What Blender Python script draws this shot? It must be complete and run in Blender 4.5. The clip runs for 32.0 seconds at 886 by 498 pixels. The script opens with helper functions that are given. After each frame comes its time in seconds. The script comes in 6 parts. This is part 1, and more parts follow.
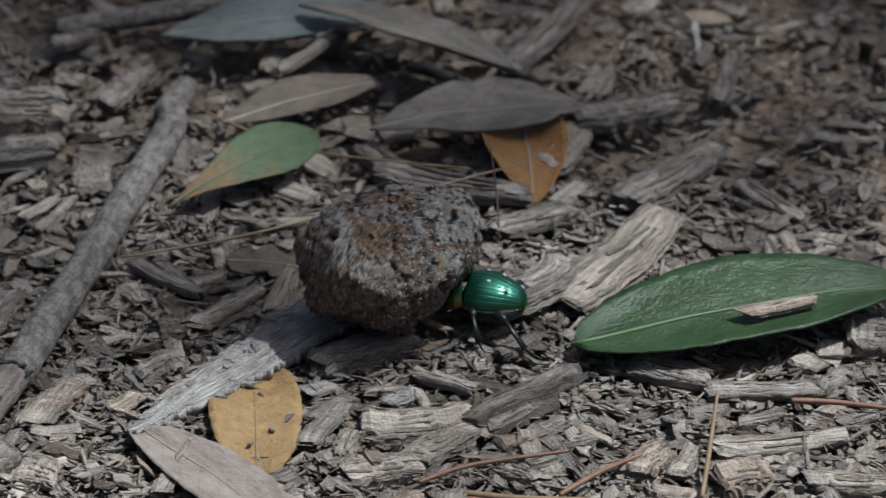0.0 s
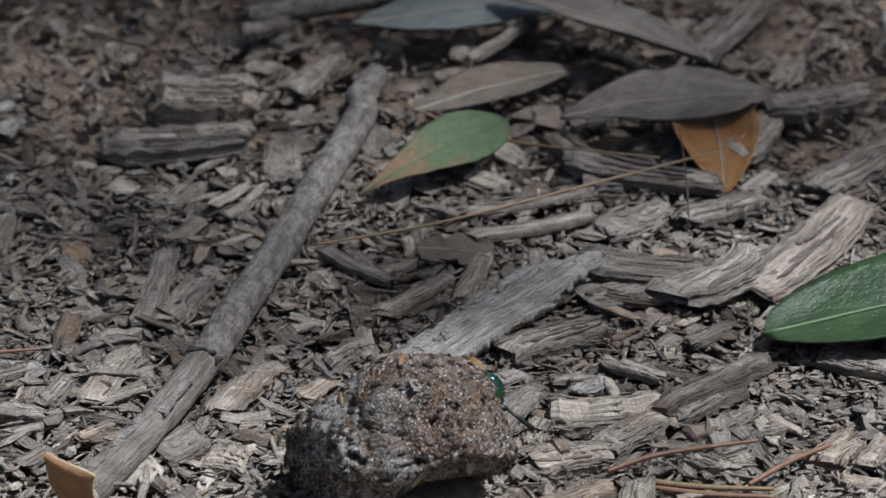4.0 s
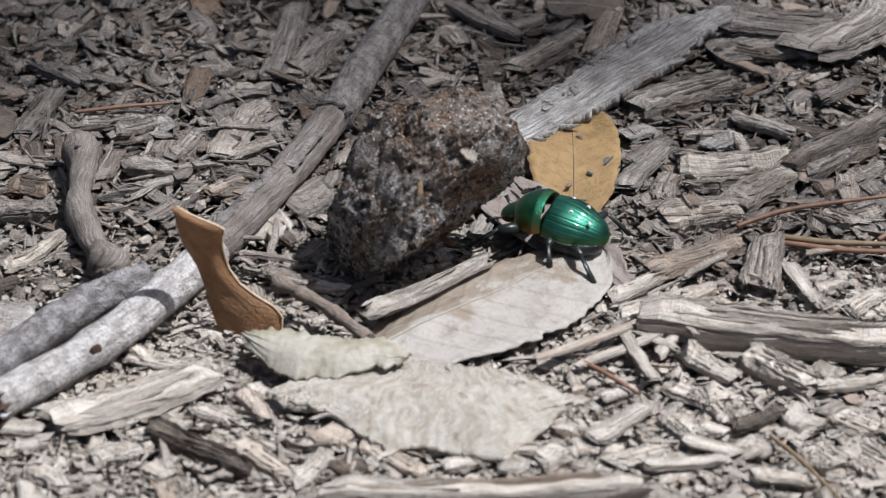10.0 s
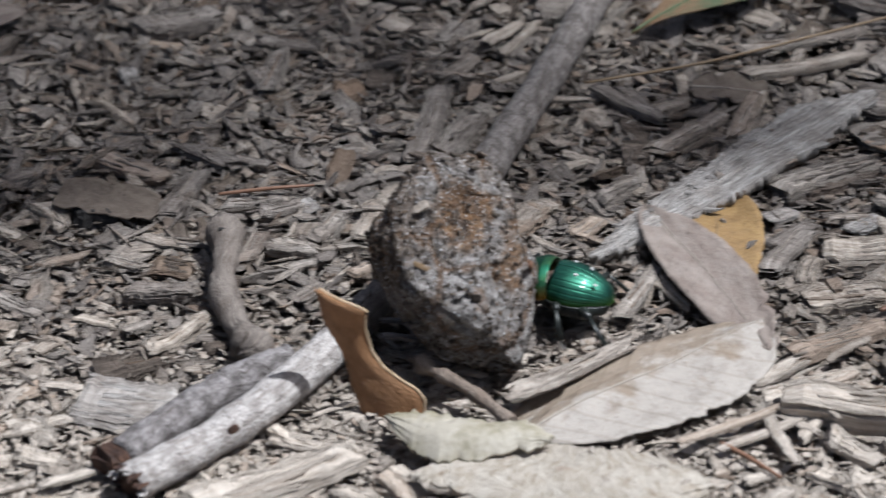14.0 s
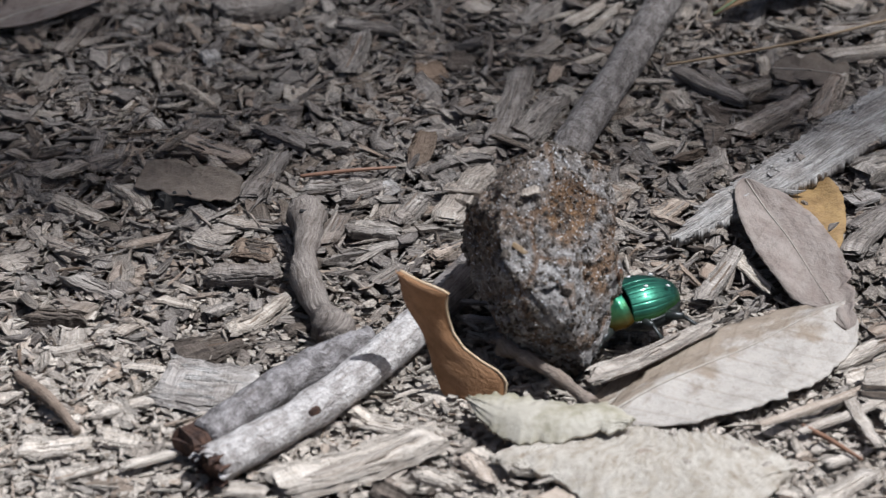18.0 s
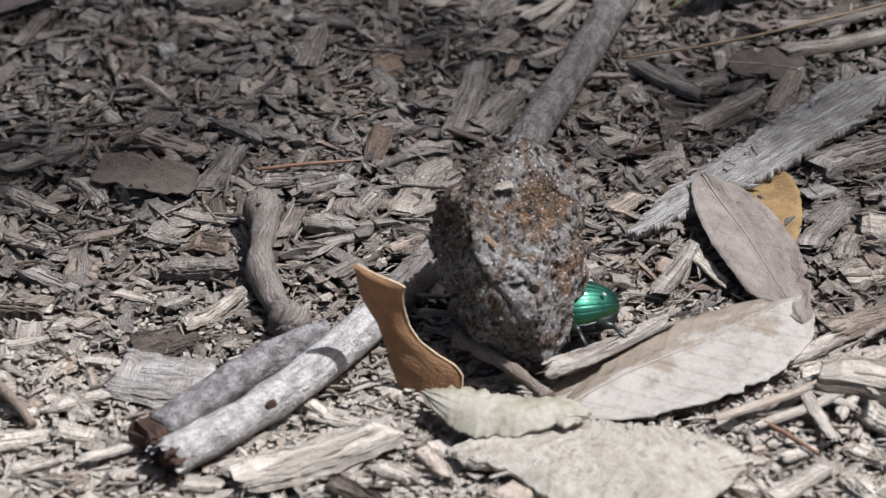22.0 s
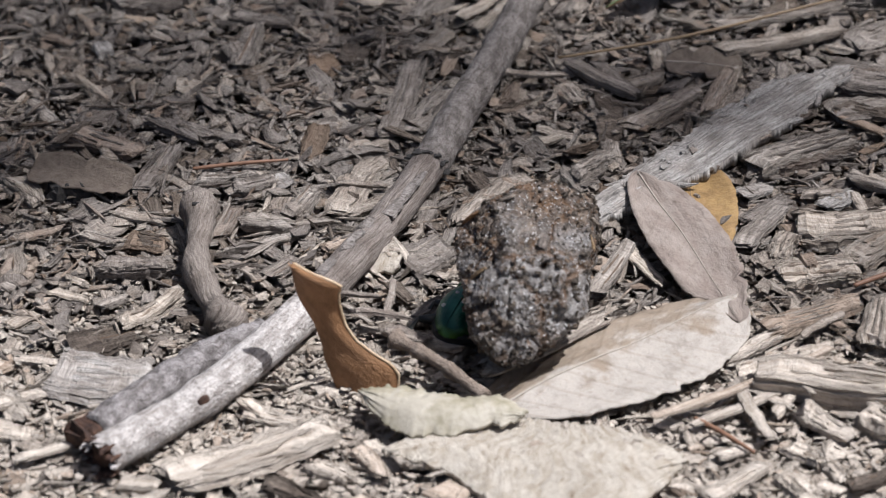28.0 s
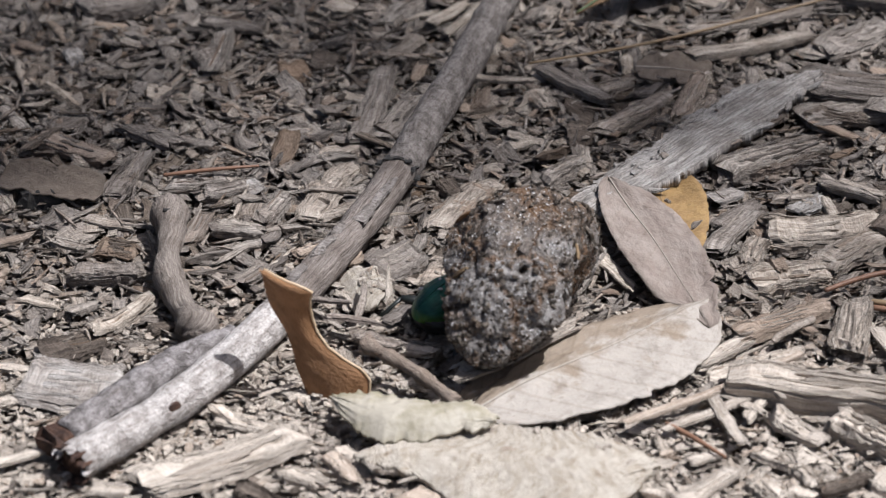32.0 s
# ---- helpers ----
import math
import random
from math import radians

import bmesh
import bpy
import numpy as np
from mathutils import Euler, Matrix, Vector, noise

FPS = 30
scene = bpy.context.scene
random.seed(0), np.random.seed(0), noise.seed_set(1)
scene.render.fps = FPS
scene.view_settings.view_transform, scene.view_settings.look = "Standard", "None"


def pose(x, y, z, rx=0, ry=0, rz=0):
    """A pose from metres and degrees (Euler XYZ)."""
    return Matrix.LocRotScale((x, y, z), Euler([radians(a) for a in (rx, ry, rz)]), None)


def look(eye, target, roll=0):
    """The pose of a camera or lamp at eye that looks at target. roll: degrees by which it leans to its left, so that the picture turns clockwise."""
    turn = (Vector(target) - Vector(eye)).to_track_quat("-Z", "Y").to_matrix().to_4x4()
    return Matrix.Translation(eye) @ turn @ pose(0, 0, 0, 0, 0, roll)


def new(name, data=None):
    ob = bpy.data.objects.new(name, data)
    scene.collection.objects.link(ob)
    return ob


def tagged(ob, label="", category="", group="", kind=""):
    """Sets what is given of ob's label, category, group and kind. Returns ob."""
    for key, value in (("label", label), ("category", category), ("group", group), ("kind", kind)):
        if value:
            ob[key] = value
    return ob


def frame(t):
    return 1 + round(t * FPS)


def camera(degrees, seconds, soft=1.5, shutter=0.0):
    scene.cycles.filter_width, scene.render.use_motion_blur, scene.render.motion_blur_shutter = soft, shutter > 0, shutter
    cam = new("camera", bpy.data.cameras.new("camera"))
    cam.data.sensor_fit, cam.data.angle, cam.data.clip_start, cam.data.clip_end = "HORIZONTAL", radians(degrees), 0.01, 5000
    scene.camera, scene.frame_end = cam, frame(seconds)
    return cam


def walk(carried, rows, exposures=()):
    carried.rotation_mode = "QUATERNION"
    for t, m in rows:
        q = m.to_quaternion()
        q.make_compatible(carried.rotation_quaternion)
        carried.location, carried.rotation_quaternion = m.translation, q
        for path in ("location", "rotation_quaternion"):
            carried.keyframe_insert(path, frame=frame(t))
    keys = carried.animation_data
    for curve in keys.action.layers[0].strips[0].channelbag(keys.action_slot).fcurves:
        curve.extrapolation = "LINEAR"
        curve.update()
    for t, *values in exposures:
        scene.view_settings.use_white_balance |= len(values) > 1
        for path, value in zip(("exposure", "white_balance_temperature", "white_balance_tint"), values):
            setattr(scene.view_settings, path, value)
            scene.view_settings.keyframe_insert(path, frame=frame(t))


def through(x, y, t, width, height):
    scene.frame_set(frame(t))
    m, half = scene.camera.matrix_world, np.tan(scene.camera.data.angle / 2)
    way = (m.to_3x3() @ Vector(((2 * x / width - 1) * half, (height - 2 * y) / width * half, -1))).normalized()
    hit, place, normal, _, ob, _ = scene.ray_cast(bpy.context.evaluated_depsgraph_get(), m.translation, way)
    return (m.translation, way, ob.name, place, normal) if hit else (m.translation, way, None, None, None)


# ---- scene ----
# ---- camera and its walk: it stands and turns by hand ----
cam = camera(9.0, 32.0, 1.1, 0.5)
cam.data.dof.use_dof = True
cam.data.dof.focus_distance = 0.872
cam.data.dof.aperture_fstop = 36.0
EYE = (0.0000, -0.7185, 0.4666)
TURNS = [
    (0.0, 59.654, -1.440, -2.929),
    (0.5, 59.712, -1.307, -2.543),
    (1.0, 59.749, -1.161, -2.353),
    (1.5, 59.733, -1.088, -2.132),
    (2.0, 59.690, -0.962, -1.844),
    (2.5, 59.687, -0.914, -1.623),
    (4.5, 59.263, -0.499, -0.861),
    (5.0, 58.831, -0.339, -0.459),
    (5.5, 58.183, -0.207, -0.178),
    (6.0, 57.592, -0.154, -0.076),
    (6.5, 57.392, 0.016, -0.007),
    (7.0, 57.243, 0.040, 0.061),
    (7.5, 57.108, -0.077, 0.086),
    (8.0, 57.073, -0.027, 0.035),
    (8.5, 57.047, -0.047, -0.028),
    (9.0, 57.000, -0.000, 0.000),
    (9.5, 56.983, 0.013, 0.057),
    (10.0, 57.000, -0.042, 0.018),
    (10.5, 57.018, -0.038, 0.043),
    (11.0, 57.081, 0.002, 0.066),
    (11.5, 57.176, 0.008, 0.073),
    (12.0, 57.362, -0.032, 0.051),
    (12.5, 57.528, -0.011, 0.093),
    (13.0, 57.626, 0.055, 0.179),
    (13.5, 57.704, 0.080, 0.363),
    (14.0, 57.850, 0.568, 1.357),
    (14.5, 57.767, 0.814, 1.975),
    (15.0, 57.758, 0.907, 2.248),
    (15.5, 57.755, 1.078, 2.384),
    (17.5, 57.691, 1.040, 2.201),
    (18.0, 57.677, 0.989, 2.070),
    (18.5, 57.725, 0.854, 1.847),
    (19.0, 57.709, 0.756, 1.807),
    (19.5, 57.672, 0.813, 1.764),
    (20.0, 57.555, 0.727, 1.814),
    (20.5, 57.525, 0.764, 1.800),
    (21.0, 57.572, 0.756, 1.825),
    (21.5, 57.577, 0.765, 1.776),
    (22.0, 57.607, 0.696, 1.730),
    (22.5, 57.626, 0.713, 1.619),
    (23.0, 57.619, 0.645, 1.532),
    (23.5, 57.607, 0.576, 1.452),
    (24.0, 57.611, 0.509, 1.366),
    (24.5, 57.617, 0.498, 1.223),
    (25.0, 57.611, 0.521, 1.143),
    (25.5, 57.614, 0.398, 1.150),
    (27.5, 57.586, 0.377, 1.146),
    (28.0, 57.592, 0.374, 1.167),
    (28.5, 57.633, 0.402, 1.079),
    (29.0, 57.650, 0.350, 1.039),
    (29.5, 57.650, 0.332, 1.009),
    (30.0, 57.633, 0.356, 0.974),
    (30.5, 57.642, 0.341, 0.951),
    (31.0, 57.650, 0.312, 0.928),
    (31.5, 57.641, 0.299, 0.910),
    (32.0, 57.649, 0.323, 0.849),
]
EXPOSURES = ((0.0, 0.12, 5630, 4), (1.2, 0.17, 5630, 4), (2.5, 0.24, 5660, 5), (4.5, 0.15, 5700, 7), (6.0, 0.32, 5730, 9), (13.0, 0.29, 5730, 9), (15.0, 0.27, 5720, 9), (20.0, 0.33, 5730, 9), (24.0, 0.39, 5880, 11), (32.0, 0.43, 5980, 12))
walk(cam, [(t, pose(*EYE, rx, ry, rz)) for t, rx, ry, rz in TURNS], EXPOSURES)

# ---- world, sun ----
SUN_TO = Vector((0.40, -0.02, 0.88)).normalized()
world = bpy.data.worlds.new("sky")
scene.world = world
world.use_nodes = True
wn = world.node_tree.nodes
sky = wn.new("ShaderNodeTexSky")
sky.sky_type = "NISHITA"
sky.sun_disc = False
sky.dust_density = 6.0
sky.ozone_density = 0.6
sky.sun_elevation = math.asin(SUN_TO.z)
sky.sun_rotation = math.atan2(SUN_TO.x, SUN_TO.y)
world.node_tree.links.new(sky.outputs[0], wn["Background"].inputs[0])
wn["Background"].inputs[1].default_value = 0.050
sun = new("sun", bpy.data.lights.new("sun", "SUN"))
sun.data.energy = 4.8
sun.data.angle = radians(0.5)
sun.data.color = (1.0, 0.975, 0.935)
sun.matrix_world = look(SUN_TO * 5, (0, 0, 0))

MM = 0.001


# ---- materials ----
def nodes_of(name):
    m = bpy.data.materials.new(name)
    m.use_nodes = True
    nt = m.node_tree
    return m, nt, nt.nodes["Principled BSDF"]


def add(nt, kind, **inputs):
    n = nt.nodes.new(kind)
    for k, v in inputs.items():
        n.inputs[k.replace("_", " ")].default_value = v
    return n


def ramp(nt, fac, stops):
    r = nt.nodes.new("ShaderNodeValToRGB")
    el = r.color_ramp.elements
    while len(el) < len(stops):
        el.new(0.5)
    for e, (p, c) in zip(el, stops):
        e.position, e.color = p, (*c, 1)
    nt.links.new(fac, r.inputs[0])
    return r.outputs[0]


def mix(nt, how, fac, a, b):
    n = nt.nodes.new("ShaderNodeMix")
    n.data_type, n.blend_type = "RGBA", how
    for socket, v in ((n.inputs[0], fac), (n.inputs[6], a), (n.inputs[7], b)):
        if isinstance(v, bpy.types.NodeSocket):
            nt.links.new(v, socket)
        elif isinstance(v, tuple):
            socket.default_value = (*v, 1)
        else:
            socket.default_value = v
    return n.outputs[2]


def uv_noise(nt, su, sv, detail=4.0, rough=0.6, source="UV"):
    tc = nt.nodes.new("ShaderNodeTexCoord")
    mp = nt.nodes.new("ShaderNodeMapping")
    mp.inputs["Scale"].default_value = (su, sv, sv)
    nt.links.new(tc.outputs[source], mp.inputs[0])
    n = add(nt, "ShaderNodeTexNoise", Scale=1.0, Detail=detail, Roughness=rough)
    nt.links.new(mp.outputs[0], n.inputs["Vector"])
    return n.outputs[0]


def bump(nt, bsdf, height, distance, strength=1.0, after=None):
    b = add(nt, "ShaderNodeBump", Strength=strength, Distance=distance)
    nt.links.new(height, b.inputs["Height"])
    if after:
        nt.links.new(after, b.inputs["Normal"])
    nt.links.new(b.outputs[0], bsdf.inputs["Normal"])
    return b.outputs[0]


def wood(name, dark, mid, pale, spread=0.5, fibre=1.0, warm=(0.30, 0.20, 0.13), wear=1.0):
    """Split, weathered wood: fibres run along u; each piece has its own tone."""
    m, nt, b = nodes_of(name)
    fine = uv_noise(nt, 220, 9000 * fibre, 3, 0.65)
    band = uv_noise(nt, 110, 2600 * fibre, 4, 0.65)
    grit = uv_noise(nt, 2300, 2300, 3, 0.7)
    base = ramp(nt, fine, ((0.28, dark), (0.5, mid), (0.72, pale)))
    band_c = ramp(nt, band, ((0.32, (0.58, 0.55, 0.52)), (0.5, (0.95, 0.94, 0.93)), (0.65, (1.16, 1.14, 1.12))))
    col = mix(nt, "MULTIPLY", 0.8, base, band_c)
    crack = uv_noise(nt, 120, 5600 * fibre, 3, 0.6)
    col = mix(nt, "MULTIPLY", 0.7 * wear, col, ramp(nt, crack, ((0.31, (0.36, 0.32, 0.29)), (0.41, (1, 1, 1)), (0.7, (1.08, 1.07, 1.06)))))
    col = mix(nt, "MULTIPLY", 0.6 * wear, col, ramp(nt, grit, ((0.32, (0.5, 0.47, 0.44)), (0.5, (1, 1, 1)), (0.7, (1.25, 1.23, 1.2)))))
    stain = uv_noise(nt, 190, 260, 3, 0.6)
    col = mix(nt, "MULTIPLY", 0.55 * wear, col, ramp(nt, stain, ((0.36, (0.45, 0.4, 0.37)), (0.58, (1, 1, 1)))))
    geo = nt.nodes.new("ShaderNodeNewGeometry")
    info = nt.nodes.new("ShaderNodeObjectInfo")
    s = add(nt, "ShaderNodeMath")
    s.operation = "ADD"
    nt.links.new(geo.outputs["Random Per Island"], s.inputs[0])
    nt.links.new(info.outputs["Random"], s.inputs[1])
    fr = nt.nodes.new("ShaderNodeMath")
    fr.operation = "FRACT"
    nt.links.new(s.outputs[0], fr.inputs[0])
    tone = ramp(nt, fr.outputs[0], ((0.0, (0.42, 0.38, 0.36)), (0.35, (0.8, 0.76, 0.73)), (0.75, (1.05, 1.02, 0.98)), (1.0, (1.35, 1.3, 1.22))))
    col = mix(nt, "MULTIPLY", spread, col, tone)
    f2 = add(nt, "ShaderNodeMath")
    f2.operation = "MULTIPLY"
    f2.inputs[1].default_value = 7.31
    nt.links.new(fr.outputs[0], f2.inputs[0])
    f3 = nt.nodes.new("ShaderNodeMath")
    f3.operation = "FRACT"
    nt.links.new(f2.outputs[0], f3.inputs[0])
    col = mix(nt, "MIX", ramp(nt, f3.outputs[0], ((0.8, (0, 0, 0)), (1.0, (0.5, 0.5, 0.5)))), col, warm)
    nt.links.new(col, b.inputs["Base Color"])
    b.inputs["Roughness"].default_value = 0.88
    b.inputs["Specular IOR Level"].default_value = 0.25
    first = bump(nt, b, band, 0.0006, 0.7)
    second = bump(nt, b, crack, 0.0004, 0.8, first)
    third = bump(nt, b, grit, 0.0006, 0.8, second)
    bump(nt, b, fine, 0.0002, 0.9, third)
    return m


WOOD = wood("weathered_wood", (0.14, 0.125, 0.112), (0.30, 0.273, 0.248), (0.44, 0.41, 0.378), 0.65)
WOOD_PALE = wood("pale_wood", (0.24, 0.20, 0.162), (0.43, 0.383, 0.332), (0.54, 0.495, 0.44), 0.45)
# Near-white wood: the front's full sun put into the colour.
WOOD_SUNLIT = wood("sunlit_wood", (0.39, 0.332, 0.272), (0.56, 0.50, 0.433), (0.64, 0.585, 0.52), 0.26, 0.8, (0.34, 0.22, 0.14), 0.5)
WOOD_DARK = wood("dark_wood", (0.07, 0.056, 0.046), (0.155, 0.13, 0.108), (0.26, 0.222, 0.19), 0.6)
WOOD_SILVER = wood("silvered_wood", (0.13, 0.122, 0.114), (0.36, 0.342, 0.322), (0.54, 0.518, 0.49), 0.15, 0.35)
BARK = wood("bark_flake", (0.16, 0.138, 0.12), (0.37, 0.33, 0.29), (0.52, 0.48, 0.43), 0.3, 0.5)


def bark_sheet():
    """Pale bark with ridges that fan out: u is the angle round the fan's foot, v the distance from it."""
    m, nt, b = nodes_of("pale_bark_sheet")
    ridges = uv_noise(nt, 13, 2.6, 5, 0.7)
    fine = uv_noise(nt, 26, 46, 4, 0.7)
    blot = uv_noise(nt, 9, 3, 3, 0.6)
    col = ramp(nt, ridges, ((0.30, (0.24, 0.18, 0.125)), (0.40, (0.46, 0.405, 0.335)), (0.58, (0.545, 0.495, 0.425))))
    col = mix(nt, "MULTIPLY", 0.55, col, ramp(nt, fine, ((0.32, (0.65, 0.6, 0.56)), (0.48, (1.0, 1.0, 1.0)))))
    col = mix(nt, "MULTIPLY", 0.55, col, ramp(nt, blot, ((0.36, (0.70, 0.62, 0.53)), (0.54, (1.08, 1.07, 1.06)))))
    nt.links.new(col, b.inputs["Base Color"])
    b.inputs["Roughness"].default_value = 0.9
    b.inputs["Specular IOR Level"].default_value = 0.2
    first = bump(nt, b, ridges, 0.0006, 0.5)
    bump(nt, b, fine, 0.0006, 0.9, first)
    return m


BARK_SHEET = bark_sheet()


def stick_bark(name, dark, mid, pale):
    """Thin bark: lichen blotches, fine warts and short cracks along it."""
    m, nt, b = nodes_of(name)
    n1 = uv_noise(nt, 330, 420, 6, 0.7)
    n2 = uv_noise(nt, 160, 1500, 4, 0.65)
    n3 = uv_noise(nt, 2100, 2100, 3, 0.65)
    n4 = uv_noise(nt, 800, 800, 3, 0.6)
    col = ramp(nt, n1, ((0.34, dark), (0.47, mid), (0.58, pale)))
    col = mix(nt, "MULTIPLY", 0.65, col, ramp(nt, n2, ((0.34, (0.42, 0.37, 0.34)), (0.5, (1.0, 1.0, 1.0)))))
    col = mix(nt, "MULTIPLY", 0.5, col, ramp(nt, n3, ((0.32, (0.5, 0.47, 0.45)), (0.5, (1, 1, 1)), (0.68, (1.3, 1.29, 1.28)))))
    col = mix(nt, "MULTIPLY", 0.6, col, ramp(nt, n4, ((0.27, (0.3, 0.26, 0.23)), (0.33, (1, 1, 1)))))
    nt.links.new(col, b.inputs["Base Color"])
    b.inputs["Roughness"].default_value = 0.85
    b.inputs["Specular IOR Level"].default_value = 0.25
    first = bump(nt, b, n1, 0.0010, 0.8)
    second = bump(nt, b, n4, 0.0008, 0.8, first)
    bump(nt, b, n3, 0.0004, 0.9, second)
    return m


STICK_BARK = stick_bark("stick_bark", (0.11, 0.094, 0.083), (0.185, 0.163, 0.147), (0.275, 0.247, 0.226))
# The stick's bark again, paler: sun on its lower length put into the colour.
STICK_SUNLIT = stick_bark("sunlit_stick_bark", (0.27, 0.24, 0.22), (0.40, 0.366, 0.34), (0.56, 0.52, 0.49))
STICK_WARTY = stick_bark("warty_stick_bark", (0.10, 0.088, 0.083), (0.19, 0.172, 0.165), (0.31, 0.285, 0.277))
STICK_PEELED = wood("peeled_stick", (0.12, 0.10, 0.088), (0.26, 0.226, 0.203), (0.38, 0.345, 0.315), 0.1, 0.5)
TWIG_WOOD = wood("twig_wood", (0.13, 0.108, 0.092), (0.30, 0.262, 0.232), (0.45, 0.405, 0.36), 0.2, 0.7)


def leaf_material(name, base, second, spots, gloss=0.6, blend=(0.4, 0.6), axis=0.0, vein=0.5, through=0.15, half=0.0):
    """A leaf: u runs from stem (0) to tip (1), v across it."""
    m, nt, b = nodes_of(name)
    tc = nt.nodes.new("ShaderNodeTexCoord")
    sep = nt.nodes.new("ShaderNodeSeparateXYZ")
    nt.links.new(tc.outputs["UV"], sep.inputs[0])
    n1 = uv_noise(nt, 6, 1.4, 5, 0.65)
    n2 = uv_noise(nt, 34, 7, 4, 0.7)
    pick = add(nt, "ShaderNodeMath")
    pick.operation = "MULTIPLY_ADD"
    nt.links.new(sep.outputs[0], pick.inputs[0])
    pick.inputs[1].default_value = axis
    side = add(nt, "ShaderNodeMath")
    side.operation = "MULTIPLY_ADD"
    nt.links.new(sep.outputs[1], side.inputs[0])
    side.inputs[1].default_value = half
    nt.links.new(n1, side.inputs[2])
    nt.links.new(side.outputs[0], pick.inputs[2])
    col = mix(nt, "MIX", ramp(nt, pick.outputs[0], ((blend[0], (0, 0, 0)), (blend[1], (1, 1, 1)))), base, second)
    col = mix(nt, "MIX", ramp(nt, n2, ((0.58, (0, 0, 0)), (0.76, (0.75, 0.75, 0.75)))), col, spots)
    n3 = uv_noise(nt, 11, 3.6, 5, 0.75)
    col = mix(nt, "MULTIPLY", 0.5, col, ramp(nt, n3, ((0.34, (0.55, 0.51, 0.47)), (0.5, (1, 1, 1)), (0.7, (1.2, 1.18, 1.16)))))
    # side veins, slanting from the midrib
    av = nt.nodes.new("ShaderNodeMath")
    av.operation = "ABSOLUTE"
    nt.links.new(sep.outputs[1], av.inputs[0])
    slant = add(nt, "ShaderNodeMath")
    slant.operation = "MULTIPLY_ADD"
    nt.links.new(av.outputs[0], slant.inputs[0])
    slant.inputs[1].default_value = -0.16
    nt.links.new(sep.outputs[0], slant.inputs[2])
    cmb = nt.nodes.new("ShaderNodeCombineXYZ")
    nt.links.new(slant.outputs[0], cmb.inputs[0])
    wv = add(nt, "ShaderNodeTexWave", Scale=2.8, Distortion=1.2, Detail=3.0)
    nt.links.new(cmb.outputs[0], wv.inputs[0])
    lines = ramp(nt, wv.outputs[1], ((0.93, (0, 0, 0)), (1.0, (1, 1, 1))))
    col = mix(nt, "MULTIPLY", vein * 0.35, col, mix(nt, "MIX", lines, (1.0, 1.0, 1.0), (0.62, 0.58, 0.52)))
    nt.links.new(col, b.inputs["Base Color"])
    b.inputs["Roughness"].default_value = 1 - gloss
    b.inputs["Specular IOR Level"].default_value = 0.35
    first = bump(nt, b, wv.outputs[1], 0.00008, vein)
    bump(nt, b, n2, 0.0006, 0.7, first)
    tr = nt.nodes.new("ShaderNodeBsdfTranslucent")
    nt.links.new(col, tr.inputs[0])
    ms = nt.nodes.new("ShaderNodeMixShader")
    ms.inputs[0].default_value = through
    nt.links.new(b.outputs[0], ms.inputs[1])
    nt.links.new(tr.outputs[0], ms.inputs[2])
    nt.links.new(ms.outputs[0], nt.nodes["Material Output"].inputs[0])
    return m


GREEN_LEAF = leaf_material("green_leaf", (0.026, 0.046, 0.018), (0.034, 0.062, 0.022), (0.06, 0.085, 0.035), 0.66, vein=0.5, through=0.05)
OLIVE_LEAF = leaf_material("fading_leaf", (0.23, 0.145, 0.08), (0.105, 0.145, 0.075), (0.19, 0.125, 0.06), 0.4, (0.66, 0.95), 0.75, 0.5)
YELLOW_LEAF = leaf_material("yellow_leaf", (0.335, 0.215, 0.09), (0.28, 0.175, 0.075), (0.16, 0.105, 0.05), 0.45, vein=0.7)
ORANGE_LEAF = leaf_material("orange_leaf", (0.27, 0.13, 0.045), (0.31, 0.16, 0.055), (0.16, 0.08, 0.035), 0.5, vein=0.3)
TAN_LEAF = leaf_material("tan_leaf", (0.35, 0.185, 0.088), (0.28, 0.145, 0.066), (0.21, 0.11, 0.052), 0.4, vein=0.25, through=0.12)
GREY_LEAF = leaf_material("grey_dead_leaf", (0.17, 0.146, 0.122), (0.25, 0.22, 0.188), (0.10, 0.082, 0.066), 0.3, vein=0.7, half=0.08)
DUN_LEAF = leaf_material("dun_dead_leaf", (0.25, 0.20, 0.17), (0.31, 0.26, 0.224), (0.14, 0.11, 0.09), 0.25, vein=0.6)
PALE_LEAF = leaf_material("pale_dead_leaf", (0.25, 0.198, 0.148), (0.385, 0.345, 0.302), (0.18, 0.142, 0.11), 0.4, vein=1.0, half=-0.2, blend=(0.42, 0.55), through=0.08)
BLUE_LEAF = leaf_material("blue_grey_leaf", (0.17, 0.19, 0.185), (0.21, 0.225, 0.215), (0.14, 0.14, 0.12), 0.5, vein=0.3)
BROWN_LEAF = leaf_material("brown_dead_leaf", (0.15, 0.118, 0.092), (0.20, 0.162, 0.128), (0.09, 0.07, 0.055), 0.35, vein=0.5)


def plain(name, colour, second, rough=0.7, scale=900, depth=0.0003, spec=0.4, metal=0.0, lo=0.35, hi=0.65):
    m, nt, b = nodes_of(name)
    n1 = uv_noise(nt, scale, scale, 5, 0.65, "Object")
    nt.links.new(ramp(nt, n1, ((lo, colour), (hi, second))), b.inputs["Base Color"])
    b.inputs["Roughness"].default_value = rough
    b.inputs["Specular IOR Level"].default_value = spec
    b.inputs["Metallic"].default_value = metal
    if depth:
        bump(nt, b, n1, depth, 0.8)
    return m


